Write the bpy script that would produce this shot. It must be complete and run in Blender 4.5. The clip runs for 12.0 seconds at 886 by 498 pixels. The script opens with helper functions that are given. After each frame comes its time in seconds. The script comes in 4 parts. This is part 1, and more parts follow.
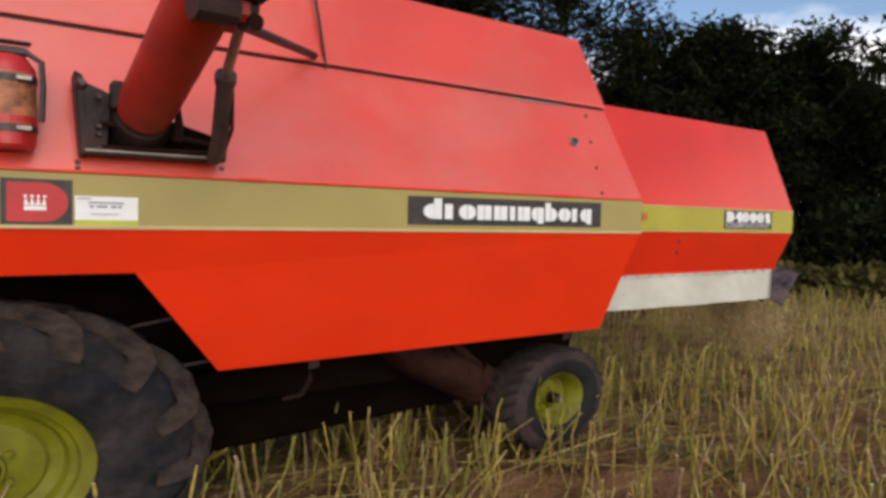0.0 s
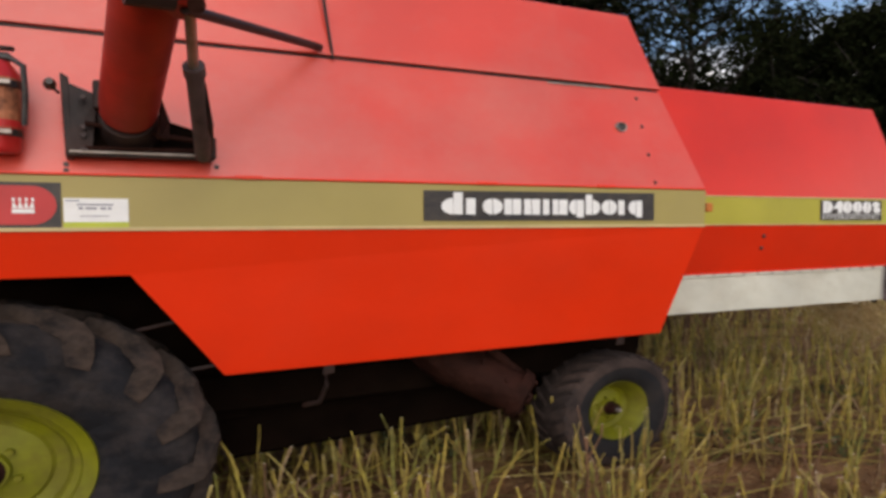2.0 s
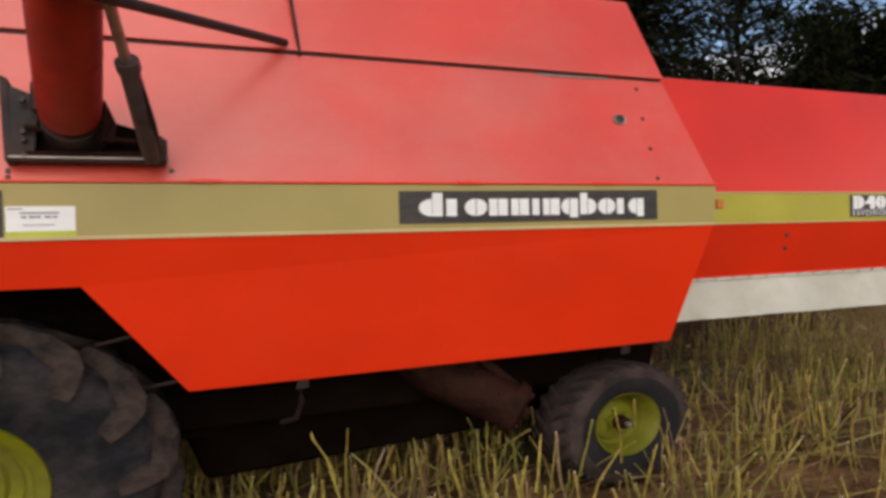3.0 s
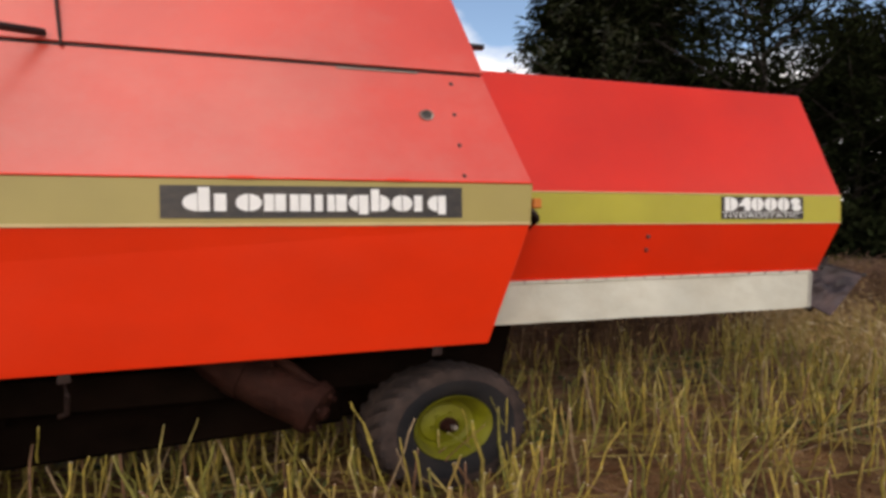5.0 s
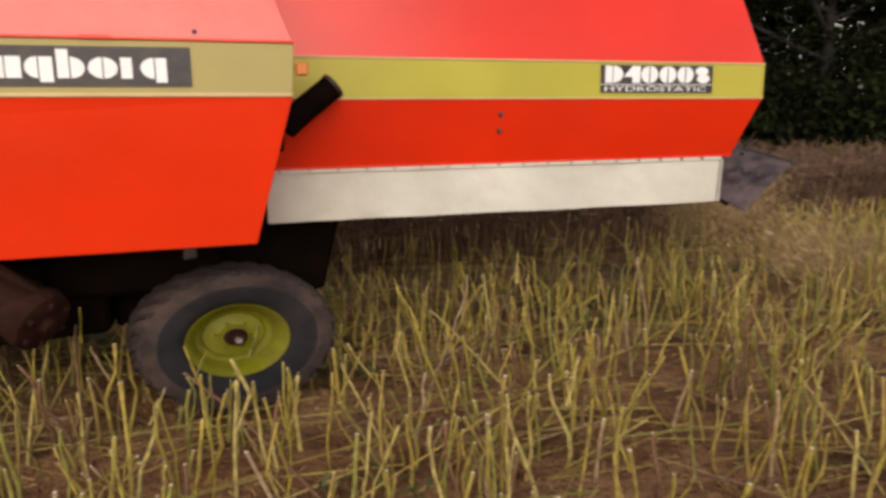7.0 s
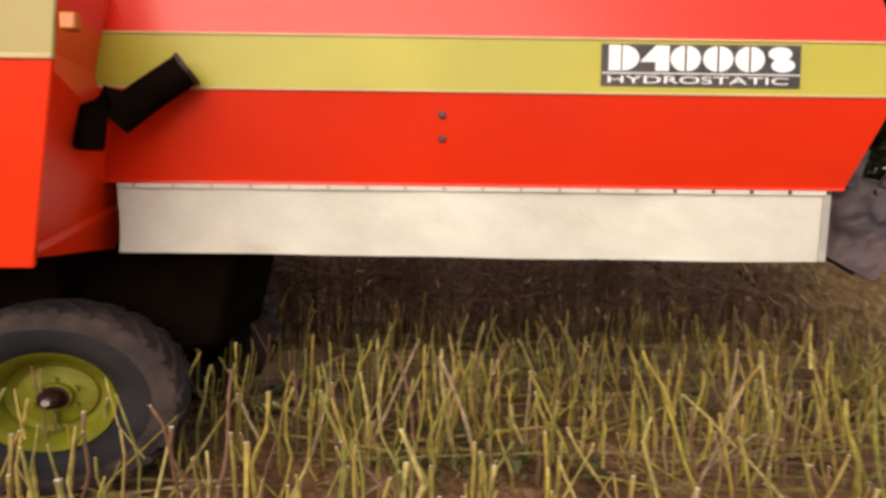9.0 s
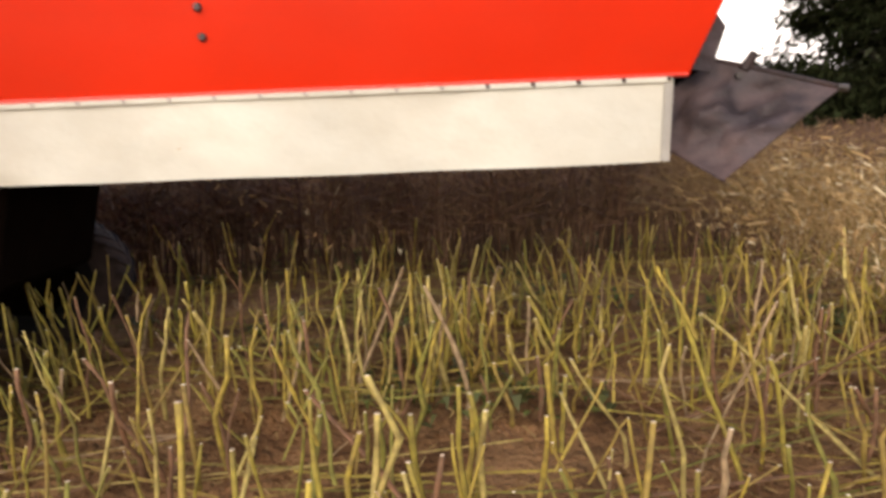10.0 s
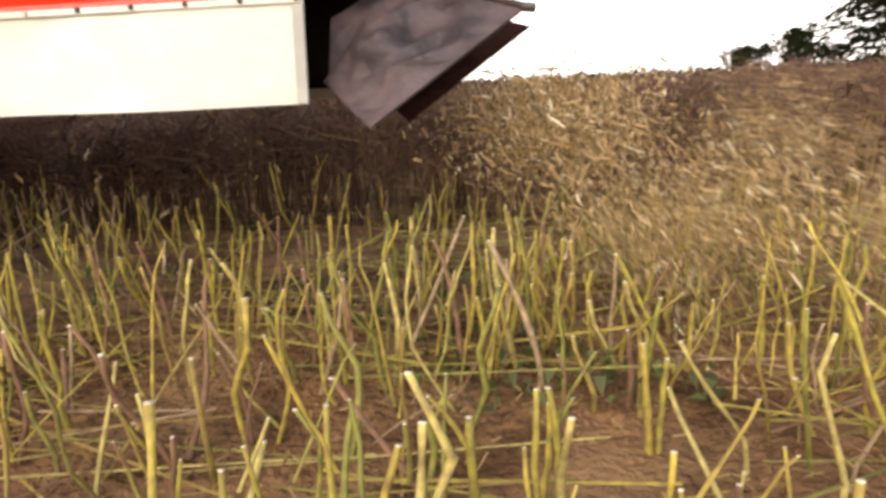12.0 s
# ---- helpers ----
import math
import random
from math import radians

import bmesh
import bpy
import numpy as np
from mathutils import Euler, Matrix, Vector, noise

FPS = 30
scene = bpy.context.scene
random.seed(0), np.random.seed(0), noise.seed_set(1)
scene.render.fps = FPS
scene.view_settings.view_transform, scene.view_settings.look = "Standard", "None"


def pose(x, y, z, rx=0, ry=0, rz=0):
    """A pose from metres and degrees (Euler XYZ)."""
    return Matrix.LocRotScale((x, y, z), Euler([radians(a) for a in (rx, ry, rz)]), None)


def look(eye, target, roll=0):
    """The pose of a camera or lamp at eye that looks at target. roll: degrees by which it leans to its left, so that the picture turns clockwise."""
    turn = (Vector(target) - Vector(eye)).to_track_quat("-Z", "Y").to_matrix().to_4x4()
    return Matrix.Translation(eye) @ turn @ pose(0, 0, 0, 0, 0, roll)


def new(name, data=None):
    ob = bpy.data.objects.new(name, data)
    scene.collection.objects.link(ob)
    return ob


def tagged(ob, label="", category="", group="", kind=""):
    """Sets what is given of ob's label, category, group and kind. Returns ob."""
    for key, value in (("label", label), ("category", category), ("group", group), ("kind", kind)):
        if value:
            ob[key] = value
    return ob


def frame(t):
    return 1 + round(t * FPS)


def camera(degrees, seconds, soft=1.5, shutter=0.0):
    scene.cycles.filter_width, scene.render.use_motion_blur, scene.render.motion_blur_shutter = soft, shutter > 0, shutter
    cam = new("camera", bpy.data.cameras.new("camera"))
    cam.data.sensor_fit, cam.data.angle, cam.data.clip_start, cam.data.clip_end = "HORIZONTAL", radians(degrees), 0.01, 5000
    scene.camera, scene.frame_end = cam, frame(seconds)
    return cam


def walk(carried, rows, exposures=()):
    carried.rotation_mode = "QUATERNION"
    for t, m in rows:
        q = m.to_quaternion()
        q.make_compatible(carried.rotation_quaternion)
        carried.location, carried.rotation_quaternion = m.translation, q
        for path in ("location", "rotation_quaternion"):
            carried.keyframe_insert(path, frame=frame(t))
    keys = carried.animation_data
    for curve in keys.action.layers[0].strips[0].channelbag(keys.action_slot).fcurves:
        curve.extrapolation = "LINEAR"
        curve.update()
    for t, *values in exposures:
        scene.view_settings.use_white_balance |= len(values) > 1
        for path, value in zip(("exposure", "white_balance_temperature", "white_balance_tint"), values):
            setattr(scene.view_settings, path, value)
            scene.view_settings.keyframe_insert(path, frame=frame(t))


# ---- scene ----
cam = camera(65.2, 12.0, soft=3.3, shutter=0.4)
PATH = [
    (0, (-3.400, -3.065, 1.649), (-2.247, -1.433, 1.564), 1.2),
    (0.5, (-3.524, -3.089, 1.634), (-2.400, -1.436, 1.563), 0.6),
    (1, (-3.645, -3.156, 1.592), (-2.508, -1.512, 1.532), -0.7),
    (1.5, (-3.818, -3.158, 1.597), (-2.752, -1.468, 1.524), -0.7),
    (2, (-4.004, -3.099, 1.597), (-3.136, -1.299, 1.529), -0.3),
    (2.5, (-4.135, -3.040, 1.577), (-3.325, -1.212, 1.521), -1.2),
    (3, (-4.226, -3.006, 1.562), (-3.459, -1.159, 1.523), -1.5),
    (3.2, (-4.248, -3.023, 1.568), (-3.456, -1.188, 1.507), -0.8),
    (4.8, (-4.364, -3.335, 1.517), (-3.673, -1.458, 1.480), -1.2),
    (5, (-4.405, -3.361, 1.537), (-3.697, -1.491, 1.493), -0.6),
    (5.5, (-4.442, -3.386, 1.498), (-3.710, -1.525, 1.453), -1.2),
    (6, (-4.413, -3.364, 1.473), (-3.696, -1.500, 1.372), -1.6),
    (6.5, (-4.403, -3.282, 1.486), (-3.721, -1.418, 1.244), -1.2),
    (7, (-4.389, -3.097, 1.467), (-3.791, -1.223, 1.106), -0.7),
    (7.5, (-4.358, -2.947, 1.361), (-3.904, -1.024, 1.051), -2.7),
    (7.7, (-4.393, -2.856, 1.274), (-3.926, -0.927, 1.028), -3.7),
    (9.3, (-4.294, -2.031, 1.042), (-4.350, -0.034, 0.962), 0.3),
    (9.5, (-4.293, -1.960, 0.971), (-4.351, 0.038, 0.914), -0.7),
    (10, (-4.217, -1.785, 1.052), (-4.210, 0.190, 0.736), -2.4),
    (10.5, (-4.212, -1.597, 1.088), (-4.228, 0.356, 0.658), 1.6),
    (11, (-4.208, -1.471, 1.017), (-4.138, 0.473, 0.555), -1.7),
    (11.5, (-4.216, -1.376, 1.011), (-4.274, 0.581, 0.606), -2.2),
    (12, (-4.235, -1.306, 0.978), (-4.414, 0.631, 0.514), -2.6),
]
walk(cam, [(t, look(eye, target, roll)) for t, eye, target, roll in PATH],
     exposures=[(0, 0.0, 6900, 13), (3, -0.16, 7100, 14), (5, -0.11, 7300, 15), (6.5, 0.05, 7500, 16), (7.5, 0.42, 7700, 18), (9.3, 0.55, 7800, 19), (10, 0.68, 7700, 18), (10.5, 0.93, 7600, 17), (11, 1.08, 7500, 16), (12, 1.15, 7500, 15)])

# how far the harvester has driven, metres forward by seconds
DRIVE_T = [0, 3.2, 4.8, 7.7, 9.3, 12.0]
DRIVE_S = [0, 1.84, 2.88, 4.98, 6.10, 7.94]


def driven(t):
    return float(np.interp(t, DRIVE_T, DRIVE_S))


# ---- world and sun ----
world = bpy.data.worlds.new("sky")
scene.world = world
world.use_nodes = True
wn, wl = world.node_tree.nodes, world.node_tree.links
wn.clear()
sky = wn.new("ShaderNodeTexSky")
sky.sky_type, sky.sun_disc = "NISHITA", False
SUN_ELEV, SUN_AZ = radians(28), radians(196)
sky.sun_elevation, sky.sun_rotation = SUN_ELEV, SUN_AZ
sky.air_density, sky.dust_density, sky.ozone_density = 1.0, 0.4, 3.0
tc = wn.new("ShaderNodeTexCoord")
mp = wn.new("ShaderNodeMapping")
mp.inputs["Scale"].default_value = (1.0, 1.0, 2.6)
cl = wn.new("ShaderNodeTexNoise")
cl.inputs["Scale"].default_value, cl.inputs["Detail"].default_value = 2.3, 6
# white haze towards the horizon, its upper edge broken by the same clouds
sep = wn.new("ShaderNodeSeparateXYZ")
low = wn.new("ShaderNodeMapRange")
low.inputs["From Min"].default_value, low.inputs["From Max"].default_value = 0.17, 0.31
low.inputs["To Min"].default_value, low.inputs["To Max"].default_value = 0.30, -0.03
add = wn.new("ShaderNodeMath")
add.operation = "ADD"
cr = wn.new("ShaderNodeValToRGB")
cr.color_ramp.elements[0].position, cr.color_ramp.elements[1].position = 0.52, 0.66
mx = wn.new("ShaderNodeMix")
mx.data_type = "RGBA"
mx.inputs[7].default_value = (10.2, 10.2, 10.4, 1)
bg = wn.new("ShaderNodeBackground")
bg.inputs["Strength"].default_value = 0.15
wo = wn.new("ShaderNodeOutputWorld")
wl.new(tc.outputs["Generated"], mp.inputs["Vector"])
wl.new(tc.outputs["Generated"], sep.inputs["Vector"])
wl.new(sep.outputs["Z"], low.inputs["Value"])
wl.new(mp.outputs["Vector"], cl.inputs["Vector"])
wl.new(cl.outputs["Fac"], add.inputs[0])
wl.new(low.outputs["Result"], add.inputs[1])
wl.new(add.outputs[0], cr.inputs["Fac"])
wl.new(cr.outputs["Color"], mx.inputs[0])
wl.new(sky.outputs["Color"], mx.inputs[6])
wl.new(mx.outputs[2], bg.inputs["Color"])
wl.new(bg.outputs["Background"], wo.inputs["Surface"])
sun = new("sun", bpy.data.lights.new("sun", "SUN"))
sun.data.energy, sun.data.angle, sun.data.color = 2.0, radians(60), (1.0, 0.95, 0.87)
sun.matrix_world = look((-5 + 30 * math.sin(SUN_AZ), 30 * math.cos(SUN_AZ), 15.9), (-5, 0, 0))


# ---- materials ----
def mat(name, col, rough=0.5, metal=0.0, vary=0.15, scale=6.0, bump=0.1, bscale=60.0, dirt=None, dirt_amount=0.0,
        island=0.0, obrand=0.0, ramp=None, coat=0.0, spec=0.5, trans=0.0, depth=0.01):
    m = bpy.data.materials.new(name)
    m.use_nodes = True
    n, l = m.node_tree.nodes, m.node_tree.links
    b = n["Principled BSDF"]
    b.inputs["Roughness"].default_value, b.inputs["Metallic"].default_value = rough, metal
    b.inputs["Coat Weight"].default_value, b.inputs["Specular IOR Level"].default_value = coat, spec
    b.inputs["Coat Roughness"].default_value = 0.25
    co = n.new("ShaderNodeTexCoord")
    t1 = n.new("ShaderNodeTexNoise")
    t1.inputs["Scale"].default_value, t1.inputs["Detail"].default_value = scale, 5
    l.new(co.outputs["Object"], t1.inputs["Vector"])
    hsv = n.new("ShaderNodeHueSaturation")
    hsv.inputs["Color"].default_value = (*col, 1)
    if ramp:
        rp = n.new("ShaderNodeValToRGB")
        rp.color_ramp.interpolation = "CONSTANT"
        while len(rp.color_ramp.elements) < len(ramp):
            rp.color_ramp.elements.new(0.5)
        for e, (at_pos, c) in zip(rp.color_ramp.elements, ramp):
            e.position, e.color = at_pos, (*c, 1)
        l.new(n.new("ShaderNodeNewGeometry").outputs["Random Per Island"], rp.inputs["Fac"])
        l.new(rp.outputs["Color"], hsv.inputs["Color"])
    mr = n.new("ShaderNodeMapRange")
    mr.inputs["From Min"].default_value, mr.inputs["From Max"].default_value = 0.3, 0.7
    mr.inputs["To Min"].default_value, mr.inputs["To Max"].default_value = 1 - vary, 1 + vary
    l.new(t1.outputs["Fac"], mr.inputs["Value"])
    last = mr.outputs["Result"]
    for amount, kind in ((island, "g"), (obrand, "o")):
        if amount:
            src = n.new("ShaderNodeNewGeometry").outputs["Random Per Island"] if kind == "g" else n.new("ShaderNodeObjectInfo").outputs["Random"]
            m2 = n.new("ShaderNodeMapRange")
            m2.inputs["To Min"].default_value, m2.inputs["To Max"].default_value = 1 - amount, 1 + amount
            l.new(src, m2.inputs["Value"])
            mu = n.new("ShaderNodeMath")
            mu.operation = "MULTIPLY"
            l.new(last, mu.inputs[0])
            l.new(m2.outputs["Result"], mu.inputs[1])
            last = mu.outputs[0]
            m3 = n.new("ShaderNodeMapRange")
            m3.inputs["To Min"].default_value, m3.inputs["To Max"].default_value = 0.5 - 0.05 * amount, 0.5 + 0.05 * amount
            l.new(src, m3.inputs["Value"])
            l.new(m3.outputs["Result"], hsv.inputs["Hue"])
    l.new(last, hsv.inputs["Value"])
    out = hsv.outputs["Color"]
    t2 = n.new("ShaderNodeTexNoise")
    t2.inputs["Scale"].default_value, t2.inputs["Detail"].default_value = bscale, 4
    l.new(co.outputs["Object"], t2.inputs["Vector"])
    if dirt:
        t3 = n.new("ShaderNodeTexNoise")
        t3.inputs["Scale"].default_value, t3.inputs["Detail"].default_value = scale * 0.6, 9
        t3.inputs["Roughness"].default_value = 0.7
        l.new(co.outputs["Object"], t3.inputs["Vector"])
        r3 = n.new("ShaderNodeMapRange")
        r3.inputs["From Min"].default_value, r3.inputs["From Max"].default_value = 0.42, 0.75
        r3.inputs["To Max"].default_value = dirt_amount
        l.new(t3.outputs["Fac"], r3.inputs["Value"])
        mxx = n.new("ShaderNodeMix")
        mxx.data_type = "RGBA"
        mxx.inputs[7].default_value = (*dirt, 1)
        l.new(r3.outputs["Result"], mxx.inputs[0])
        l.new(out, mxx.inputs[6])
        out = mxx.outputs[2]
        rr = n.new("ShaderNodeMapRange")
        rr.inputs["To Min"].default_value, rr.inputs["To Max"].default_value = rough, min(1, rough + 0.4)
        l.new(r3.outputs["Result"], rr.inputs["Value"])
        l.new(rr.outputs["Result"], b.inputs["Roughness"])
    l.new(out, b.inputs["Base Color"])
    if bump:
        bp = n.new("ShaderNodeBump")
        bp.inputs["Strength"].default_value, bp.inputs["Distance"].default_value = bump, depth
        l.new(t2.outputs["Fac"], bp.inputs["Height"])
        l.new(bp.outputs["Normal"], b.inputs["Normal"])
    if trans:
        tr = n.new("ShaderNodeBsdfTranslucent")
        l.new(out, tr.inputs["Color"])
        ms = n.new("ShaderNodeMixShader")
        ms.inputs[0].default_value = trans
        l.new(b.outputs[0], ms.inputs[1])
        l.new(tr.outputs[0], ms.inputs[2])
        l.new(ms.outputs[0], n["Material Output"].inputs["Surface"])
    return m


DUST = (0.42, 0.30, 0.20)
RED = mat("red_paint", (0.82, 0.034, 0.005), 0.36, vary=0.08, scale=2, bump=0.3, bscale=1.6, depth=0.02, dirt=DUST, dirt_amount=0.03, coat=0.15, spec=0.45)
# RED with the sky's sheen put into its colour, plus some dust
SKY_RED = mat("sky_red_paint", (0.70, 0.058, 0.030), 0.36, vary=0.10, scale=1.6, bump=0.35, bscale=1.8, depth=0.03, dirt=(0.54, 0.36, 0.29), dirt_amount=0.26, coat=0.4, spec=0.7)
HOOD_RED = mat("hood_red_paint", (0.68, 0.024, 0.004), 0.28, vary=0.08, scale=2, bump=0.3, bscale=1.8, depth=0.02, dirt=DUST, dirt_amount=0.025, coat=0.25, spec=0.45)
BELT = mat("olive_paint", (0.36, 0.29, 0.085), 0.45, vary=0.06, scale=3, bump=0.03, bscale=30, dirt=DUST, dirt_amount=0.10)
HOOD_BELT = mat("hood_olive_paint", (0.40, 0.36, 0.03), 0.42, vary=0.08, scale=3, bump=0.03, bscale=30, dirt=DUST, dirt_amount=0.06)
EDGE = mat("cream_trim", (0.55, 0.42, 0.20), 0.5, vary=0.1)
BLACK = mat("black_decal", (0.02, 0.018, 0.018), 0.45, vary=0.15, scale=20, dirt=DUST, dirt_amount=0.12)
WHITE = mat("white_decal", (0.82, 0.82, 0.80), 0.45, vary=0.04, scale=20)
CROWN_RED = mat("badge_red", (0.50, 0.03, 0.03), 0.5, vary=0.1)
# near black: the shade under the body is put into this steel's colour
SHADE = mat("shaded_steel", (0.005, 0.003, 0.002), 0.9, vary=0.4, scale=5, bump=0.3, dirt=(0.012, 0.006, 0.004), dirt_amount=0.4, spec=0.01)
RUST = mat("rusty_brown_steel", (0.022, 0.007, 0.0045), 0.75, vary=0.45, scale=9, bump=0.7, bscale=30, depth=0.02, dirt=(0.046, 0.018, 0.012), dirt_amount=0.5, spec=0.10)
GREASE = mat("greasy_black_steel", (0.022, 0.014, 0.013), 0.5, vary=0.4, scale=14, bump=0.3, dirt=(0.12, 0.055, 0.04), dirt_amount=0.4, spec=0.25)
STEEL = mat("dull_steel", (0.35, 0.31, 0.28), 0.45, metal=0.7, vary=0.2, scale=20, dirt=DUST, dirt_amount=0.3)
TUBE_RED = mat("auger_red_paint", (0.38, 0.014, 0.005), 0.5, vary=0.25, scale=5, bump=0.08, dirt=(0.10, 0.03, 0.02), dirt_amount=0.45)
EXT_RED = mat("extinguisher_red", (0.5, 0.02, 0.02), 0.35, vary=0.1, scale=9)
PAPER = mat("extinguisher_label", (0.36, 0.13, 0.06), 0.6, vary=0.6, scale=26)
RUBBER = mat("dusty_tyre_rubber", (0.012, 0.012, 0.014), 0.85, vary=0.25, scale=6, bump=0.35, bscale=50, dirt=(0.045, 0.034, 0.027), dirt_amount=0.6, spec=0.2)
TREAD = mat("dusty_tyre_tread", (0.030, 0.022, 0.020), 0.9, vary=0.35, scale=7, bump=0.6, bscale=45, dirt=(0.115, 0.075, 0.060), dirt_amount=0.8, spec=0.2)
MUD_TREAD = mat("muddy_tyre_tread", (0.013, 0.011, 0.011), 0.92, vary=0.5, scale=9, bump=1.0, bscale=22, depth=0.02, dirt=(0.115, 0.078, 0.058), dirt_amount=0.8, spec=0.15)
DARK_RUBBER = mat("dark_tyre_rubber", (0.010, 0.010, 0.012), 0.85, vary=0.5, scale=8, bump=0.9, bscale=18, depth=0.02, dirt=(0.062, 0.048, 0.043), dirt_amount=0.85, spec=0.18)
RIM = mat("yellow_rim_paint", (0.165, 0.165, 0.004), 0.55, vary=0.2, scale=9, bump=0.08, dirt=(0.085, 0.062, 0.014), dirt_amount=0.75, spec=0.3)
CLOTH = mat("off_white_tarpaulin", (0.57, 0.56, 0.475), 0.75, vary=0.10, scale=3, bump=0.45, bscale=9, depth=0.02, dirt=(0.42, 0.36, 0.26), dirt_amount=0.55)
HEM = mat("grey_canvas_hem", (0.30, 0.285, 0.25), 0.8, vary=0.2, scale=9, bump=0.3, bscale=30)
RAM = mat("grey_ram_paint", (0.060, 0.040, 0.039), 0.5, vary=0.4, scale=10, bump=0.2, dirt=(0.16, 0.10, 0.09), dirt_amount=0.5, spec=0.3)
FLAP = mat("grey_rubber_sheet", (0.040, 0.030, 0.032), 0.55, vary=0.45, scale=9, bump=0.9, bscale=11, depth=0.03, dirt=(0.15, 0.100, 0.094), dirt_amount=0.85, spec=0.3)
ORANGE = mat("orange_reflector", (0.50, 0.14, 0.012), 0.3, vary=0.1)
SOIL = mat("brown_soil", (0.160, 0.079, 0.034), 0.95, vary=0.6, scale=2.6, bump=1.0, bscale=26, depth=0.06, dirt=(0.47, 0.275, 0.130), dirt_amount=0.85, spec=0.15)
STALK = mat("stubble_stalk", (0.34, 0.24, 0.05), 0.7, vary=0.45, scale=30, bump=0.35, bscale=110, trans=0.12, dirt=(0.20, 0.125, 0.065), dirt_amount=0.65,
            ramp=((0.0, (0.400, 0.294, 0.048)), (0.20, (0.325, 0.258, 0.038)), (0.40, (0.225, 0.208, 0.036)), (0.60, (0.480, 0.378, 0.112)), (0.72, (0.310, 0.212, 0.043)), (0.85, (0.205, 0.100, 0.050)), (0.94, (0.380, 0.262, 0.142))))
PITH = mat("cut_stalk_end", (0.72, 0.62, 0.44), 0.8, vary=0.1, island=0.2)
STRAW = mat("chopped_straw", (0.33, 0.19, 0.085), 0.8, vary=0.2, scale=7, bump=0, trans=0.4,
            ramp=((0.0, (0.27, 0.185, 0.070)), (0.22, (0.42, 0.285, 0.120)), (0.46, (0.56, 0.375, 0.175)), (0.72, (0.68, 0.50, 0.26)), (0.90, (0.84, 0.74, 0.52))))
LITTER = mat("old_litter", (0.26, 0.15, 0.07), 0.9, vary=0.3, scale=5, bump=0, island=0.75, spec=0.2)
WEED = mat("weed_leaf", (0.085, 0.095, 0.022), 0.6, vary=0.3, scale=7, bump=0, island=0.4, trans=0.25)
# almost black: the shade of the backlit wood is put into the leaf colour
LEAF = mat("shaded_tree_leaf", (0.014, 0.017, 0.007), 1.0, vary=0.3, scale=0.8, bump=0, island=0.55, trans=0.06, spec=0.02)
LEAF_LIGHT = mat("tree_leaf_light", (0.028, 0.031, 0.011), 0.6, vary=0.3, scale=0.8, bump=0, island=0.6, trans=0.2)
GRASS = mat("olive_grass", (0.085, 0.068, 0.019), 0.8, vary=0.3, scale=0.8, bump=0, island=0.4, trans=0.15, spec=0.15)
BARK = mat("bark", (0.03, 0.024, 0.019), 0.9, vary=0.4, scale=5, bump=0.6, bscale=20)
BRUSH = mat("brown_crop", (0.115, 0.060, 0.031), 0.85, vary=0.3, scale=1, bump=0, island=0.4)

# ---- ground ----
bm = bmesh.new()
far = [2400, 900, 400, 150, 60, 30]
xs = [-v for v in far] + [-20 + i * 0.5 for i in range(27)] + [-6.9 + i * 0.08 for i in range(105)] + [1.5 + i * 0.5 for i in range(38)] + far[::-1]
ys = [-v for v in far] + [-20 + i * 0.5 for i in range(37)] + [-1.9 + i * 0.08 for i in range(67)] + [3.5 + i * 0.5 for i in range(34)] + far[::-1]


def relief(x, y):
    if max(abs(x), abs(y)) > 21:
        return 0.0
    return 0.03 * noise.noise((x * 0.9, y * 0.9, 0)) + 0.022 * noise.noise((x * 3.1, y * 3.1, 5)) + 0.016 * noise.noise((x * 9, y * 9, 9)) - 0.02


rows = [[bm.verts.new((x, y, relief(x, y))) for x in xs] for y in ys]
for a, b in zip(rows, rows[1:]):
    for i in range(len(a) - 1):
        bm.faces.new((a[i], a[i + 1], b[i + 1], b[i]))
me = bpy.data.meshes.new("ground")
bm.to_mesh(me)
bm.free()
ground = tagged(new("ground", me), "brown harvested field soil strewn with straw", "ground", kind="structure")
me.materials.append(SOIL)
for p in me.polygons:
    p.use_smooth = True


# ---- mesh helpers ----
def link(name, bm, material, parent=None, label="", smooth=False):
    me = bpy.data.meshes.new(name)
    bmesh.ops.recalc_face_normals(bm, faces=bm.faces[:])
    bm.to_mesh(me)
    bm.free()
    for m in material if isinstance(material, (list, tuple)) else [material]:
        me.materials.append(m)
    if smooth:
        for p in me.polygons:
            p.use_smooth = True
        me.set_sharp_from_angle(angle=radians(35))
    ob = new(name, me)
    if parent:
        ob.parent = parent
    if label:
        ob["label"] = label
    return ob


K = 1.38  # length of the harvester against its drawn plan


def part(name, bm, material, parent, label="", smooth=False, plan=True):
    """One mesh under a thing or part. plan: its x is given in full length and the thing is lengthened by K."""
    if plan:
        bmesh.ops.transform(bm, matrix=Matrix.Diagonal((1 / K, 1, 1, 1)), verts=bm.verts[:])
    return link(name, bm, material, parent, label, smooth)


